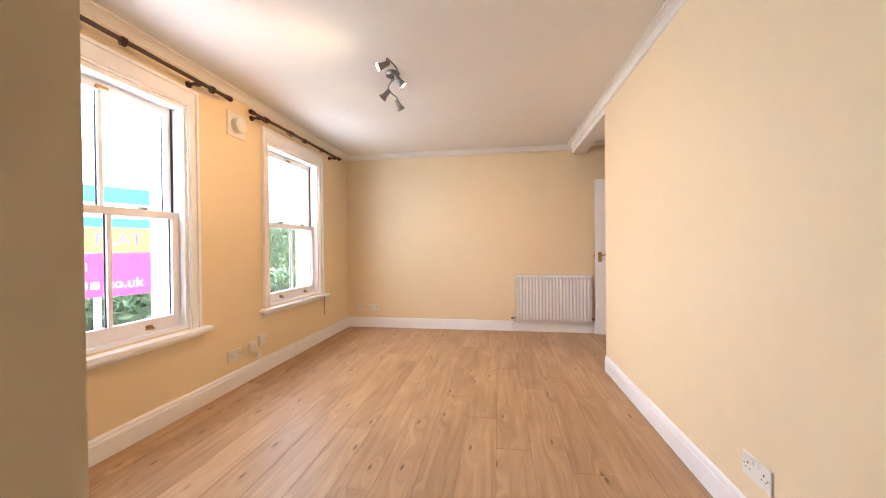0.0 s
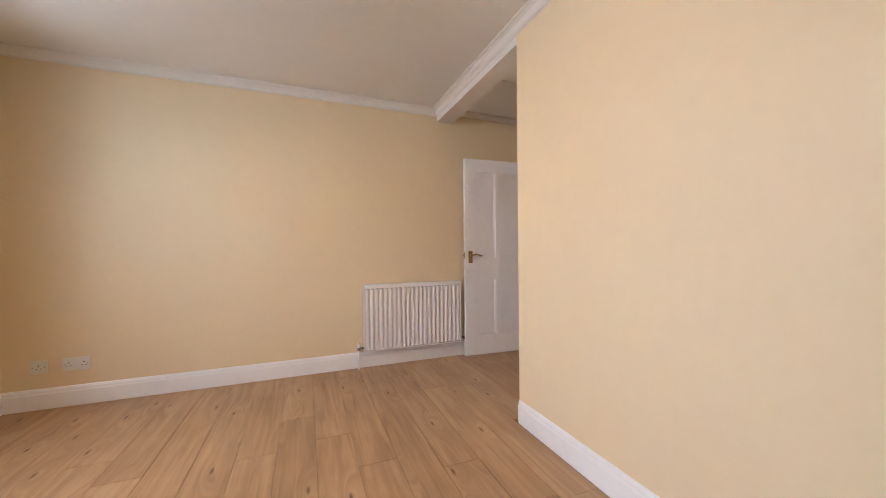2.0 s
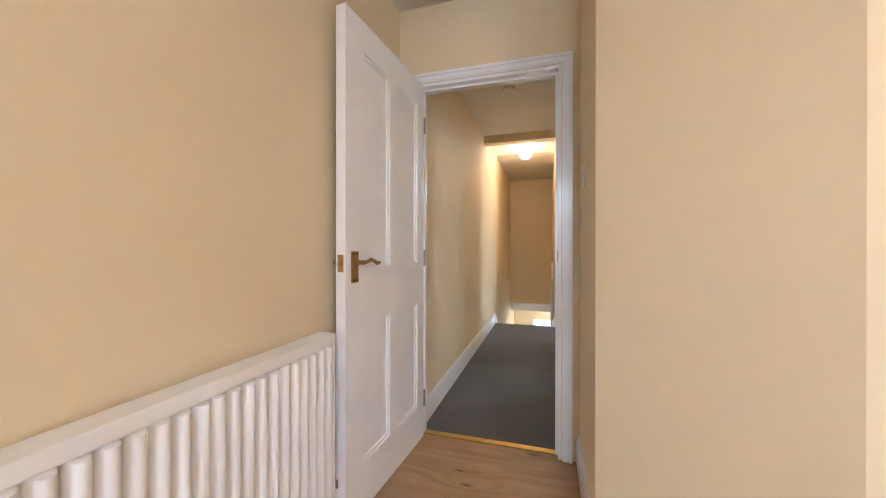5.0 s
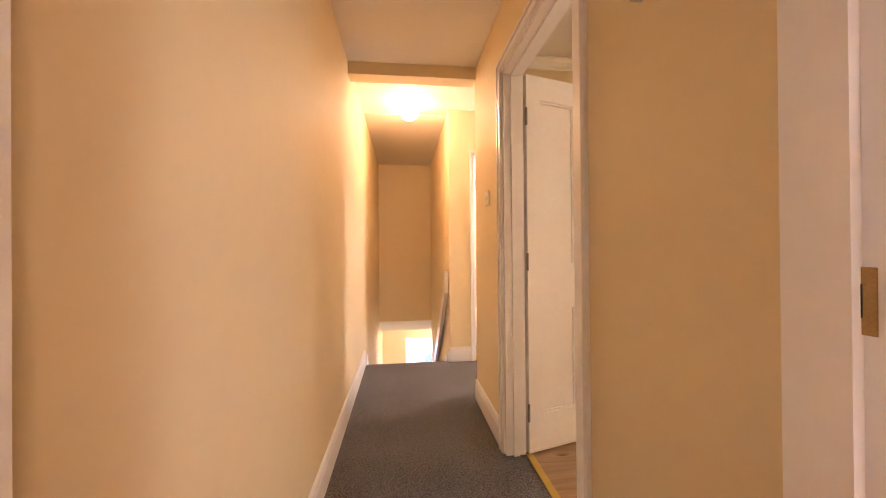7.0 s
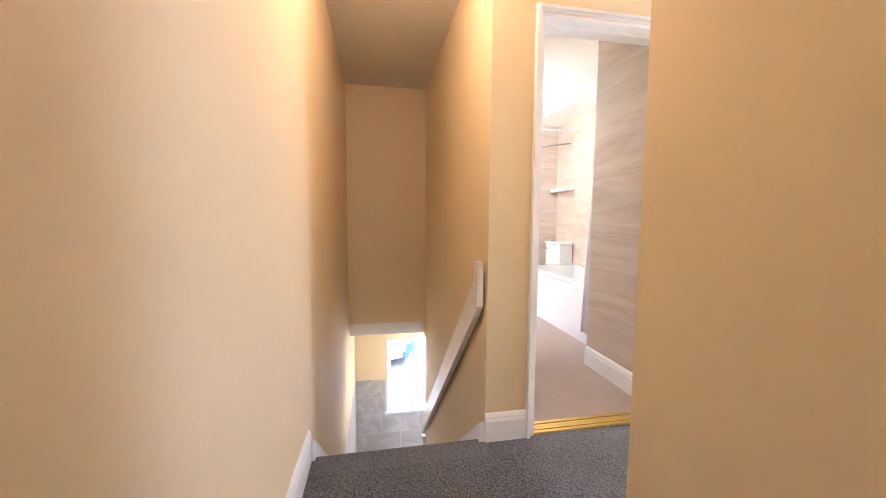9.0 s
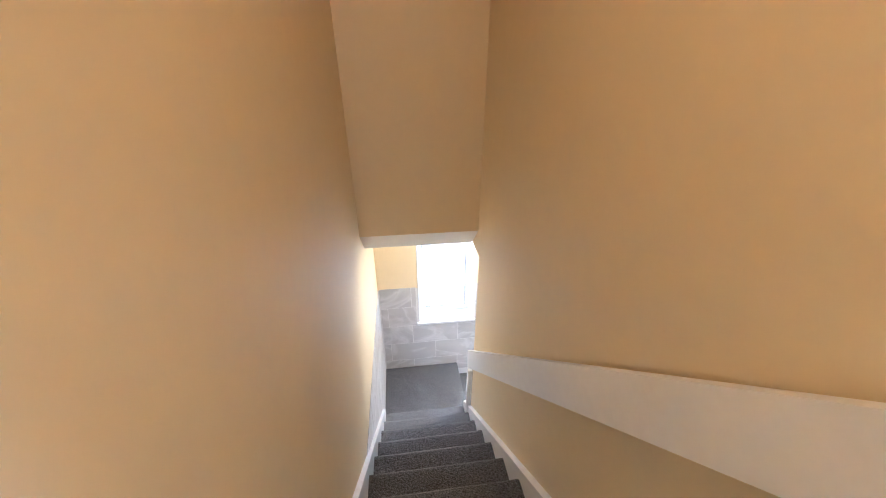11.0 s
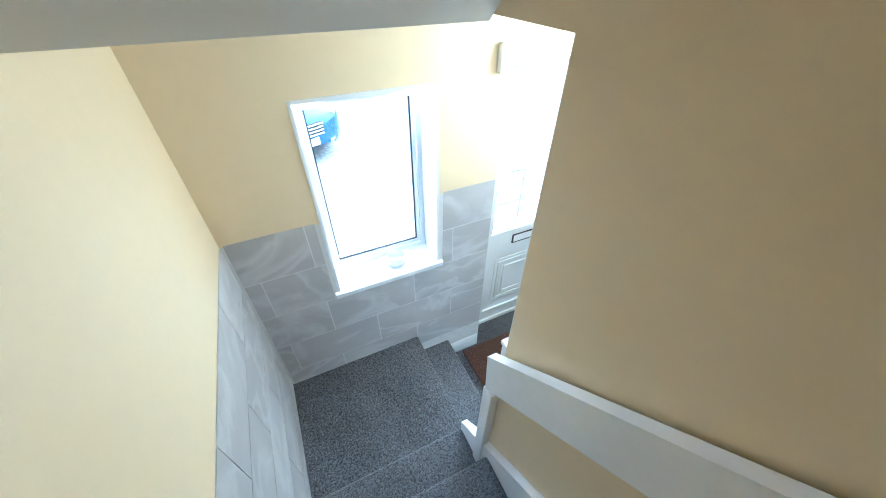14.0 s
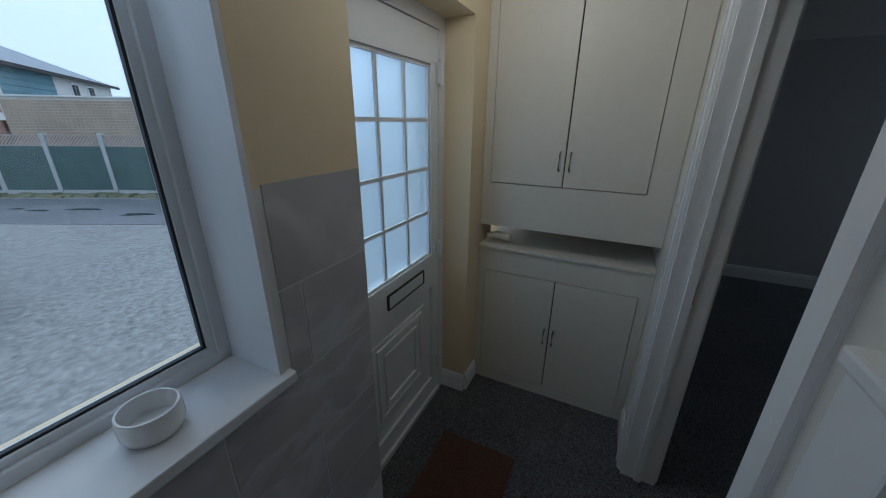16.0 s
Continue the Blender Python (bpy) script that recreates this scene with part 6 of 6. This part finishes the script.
# stations: along, top, half width of the top, half width of the waist, waist height, underside
prof = [(-2.20, 0.60, 0.40, 0.46, 0.45, 0.30), (-2.15, 0.68, 0.56, 0.66, 0.50, 0.24), (-2.02, 0.76, 0.64, 0.80, 0.54, 0.20),
        (-1.75, 0.85, 0.72, 0.89, 0.60, 0.20), (-1.20, 0.95, 0.76, 0.92, 0.68, 0.22), (-0.90, 1.00, 0.76, 0.93, 0.72, 0.22),
        (-0.30, 1.34, 0.60, 0.93, 0.78, 0.22), (0.10, 1.45, 0.58, 0.93, 0.80, 0.22), (1.20, 1.45, 0.57, 0.93, 0.82, 0.22),
        (1.85, 1.20, 0.60, 0.91, 0.84, 0.24), (2.25, 0.95, 0.64, 0.84, 0.80, 0.28), (2.36, 0.80, 0.50, 0.62, 0.60, 0.34)]
bm = bmesh.new()
rows = []
for x, z, wt, wb, zb, low in prof:
    zs = min(z - 0.03, zb + 0.20)
    half = ((wb * 0.90, low), (wb, low + 0.12), (wb * 1.01, zb), (wb * 0.97, zs), (wt, z - 0.02), (wt * 0.5, z))
    rows.append([bm.verts.new((x, -y, q)) for y, q in half] + [bm.verts.new((x, 0, z + 0.008))] + [bm.verts.new((x, y, q)) for y, q in reversed(half)])
for a, b in zip(rows, rows[1:]):
    for i in range(len(a) - 1):
        bm.faces.new((a[i], a[i + 1], b[i + 1], b[i]))
bm.faces.new(rows[0])
bm.faces.new(list(reversed(rows[-1])))
body = part("body", bm, CARP, car, smooth=True)
subd = body.modifiers.new("round", "SUBSURF")
subd.levels = subd.render_levels = 2
CARG = material("car_glass", (0.03, 0.04, 0.05), 0.05, scale=3, amount=0.02, coat=0.5)
bm = bmesh.new()
vs = [bm.verts.new(v) for v in ((-0.92, -0.74, 1.0), (-0.92, 0.74, 1.0), (-0.22, 0.56, 1.40), (-0.22, -0.56, 1.40))]
bm.faces.new(vs)
bmesh.ops.solidify(bm, geom=bm.faces[:], thickness=0.01)
part("windscreen", bm, CARG, car, "dark windscreen")
for s in (-1, 1):
    part("side_window", prism(bmesh.new(), [(-0.6, 1.0), (-0.1, 1.32), (1.25, 1.34), (1.7, 1.02)], "y", s * 0.80 - 0.01, s * 0.80 + 0.01), CARG, car, "dark side glass")
    bm = bmesh.new()
    bmesh.ops.create_uvsphere(bm, u_segments=20, v_segments=12, radius=1.0, matrix=pose(-1.91, s * 0.69, 0.66, 0, -14, s * 42) @ Matrix.Diagonal((0.29, 0.11, 0.095, 1)))
    hl = part("headlight", bm, CERAMIC, car, "clear headlight", True)
    bm = turned(bmesh.new(), [(0.045, 0.0), (0.05, 0.02), (0.035, 0.012), (0, 0.006)], pose(-2.10, s * 0.60, 0.65, 0, -80, s * 30), 16)
    part("bulb_ring", bm, STEEL, hl, "chrome lamp ring", True)
    mr = part("wing_mirror", box(bmesh.new(), -0.72, -0.56, s * 0.98 - 0.10, s * 0.98 + 0.10, 0.96, 1.10, 0.04), CARP, car, smooth=True)
    bt = part("bumper_trim", box(bmesh.new(), -0.25, 0.25, -0.02, 0.02, 0.29, 0.34, 0.012), CHROME, car, "chrome bumper strip")
    bt.matrix_basis = pose(-2.06, s * 0.66, 0, 0, 0, s * 52)
    for x in (-1.35, 1.35):
        wh = part("wheel", turned(bmesh.new(), [(0.20, -0.1), (0.30, -0.1), (0.32, -0.07), (0.32, 0.07), (0.30, 0.1), (0.20, 0.1)], pose(x, s * 0.80, 0.32, 90, 0, 0), 26), TYRE, car, smooth=True)
        bm = turned(bmesh.new(), [(0, 0.09), (0.05, 0.095), (0.06, 0.08), (0.19, 0.075), (0.20, 0.095), (0.20, -0.1)], pose(x, s * 0.80, 0.32, -90 * s, 0, 0), 20)
        part("rim", bm, STEEL, wh, "alloy rim", True)
gr = part("grille", box(bmesh.new(), -2.20, -2.08, -0.38, 0.38, 0.44, 0.64, 0.015), DARK, car, "dark grille")
for k in range(4):
    part("grille_bar", box(bmesh.new(), -2.215, -2.195, -0.37, 0.37, 0.455 + k * 0.05, 0.480 + k * 0.05, 0.003), CHROME, gr, "chrome bar")
part("number_plate", box(bmesh.new(), -2.215, -2.10, -0.26, 0.26, 0.31, 0.42, 0.004), PLASTIC, car, "plain white number plate")
car.matrix_basis = pose(14.91, 5.95, ZG, 0, 0, 22)

# ---- laminate boards of the sitting room ----
fl = bpy.data.objects["floor"]
rnd = random.Random(5)
pw = 0.192
meshes = {}
x, row = XL, 0
while x < 2.77:
    x1 = min(x + pw, 2.775)
    y = -0.6 - rnd.random() * 1.2
    while y < YF:
        ya, yb_ = max(y, -0.6), min(y + 1.285, YF)
        y += 1.285
        if yb_ - ya < 0.01 or (x1 > 1.95 and yb_ < 4.6):
            continue
        if x1 > 1.8 and ya < 4.4:
            ya = 4.4
        if yb_ - ya < 0.02:
            continue
        key = (round(x1 - x, 3), round(yb_ - ya, 3))
        if key not in meshes:
            hw, hl, g = (x1 - x) / 2, (yb_ - ya) / 2, 0.0007
            bm = bmesh.new()
            t = [bm.verts.new((sx * (hw - g - 0.0012), sy * (hl - g - 0.0012), 0)) for sx, sy in ((-1, -1), (1, -1), (1, 1), (-1, 1))]
            b = [bm.verts.new((sx * (hw - g), sy * (hl - g), -0.0016)) for sx, sy in ((-1, -1), (1, -1), (1, 1), (-1, 1))]
            c = [bm.verts.new((sx * (hw - g), sy * (hl - g), -0.011)) for sx, sy in ((-1, -1), (1, -1), (1, 1), (-1, 1))]
            bm.faces.new(t)
            for p, q in ((t, b), (b, c)):
                for i in range(4):
                    bm.faces.new((p[i], q[i], q[(i + 1) % 4], p[(i + 1) % 4]))
            meshes[key] = mesh_of("plank", bm, OAK)
        ob = new("plank", meshes[key])
        ob.location, ob.parent = ((x + x1) / 2, (ya + yb_) / 2, 0.0), fl
    x, row = x1, row + 1
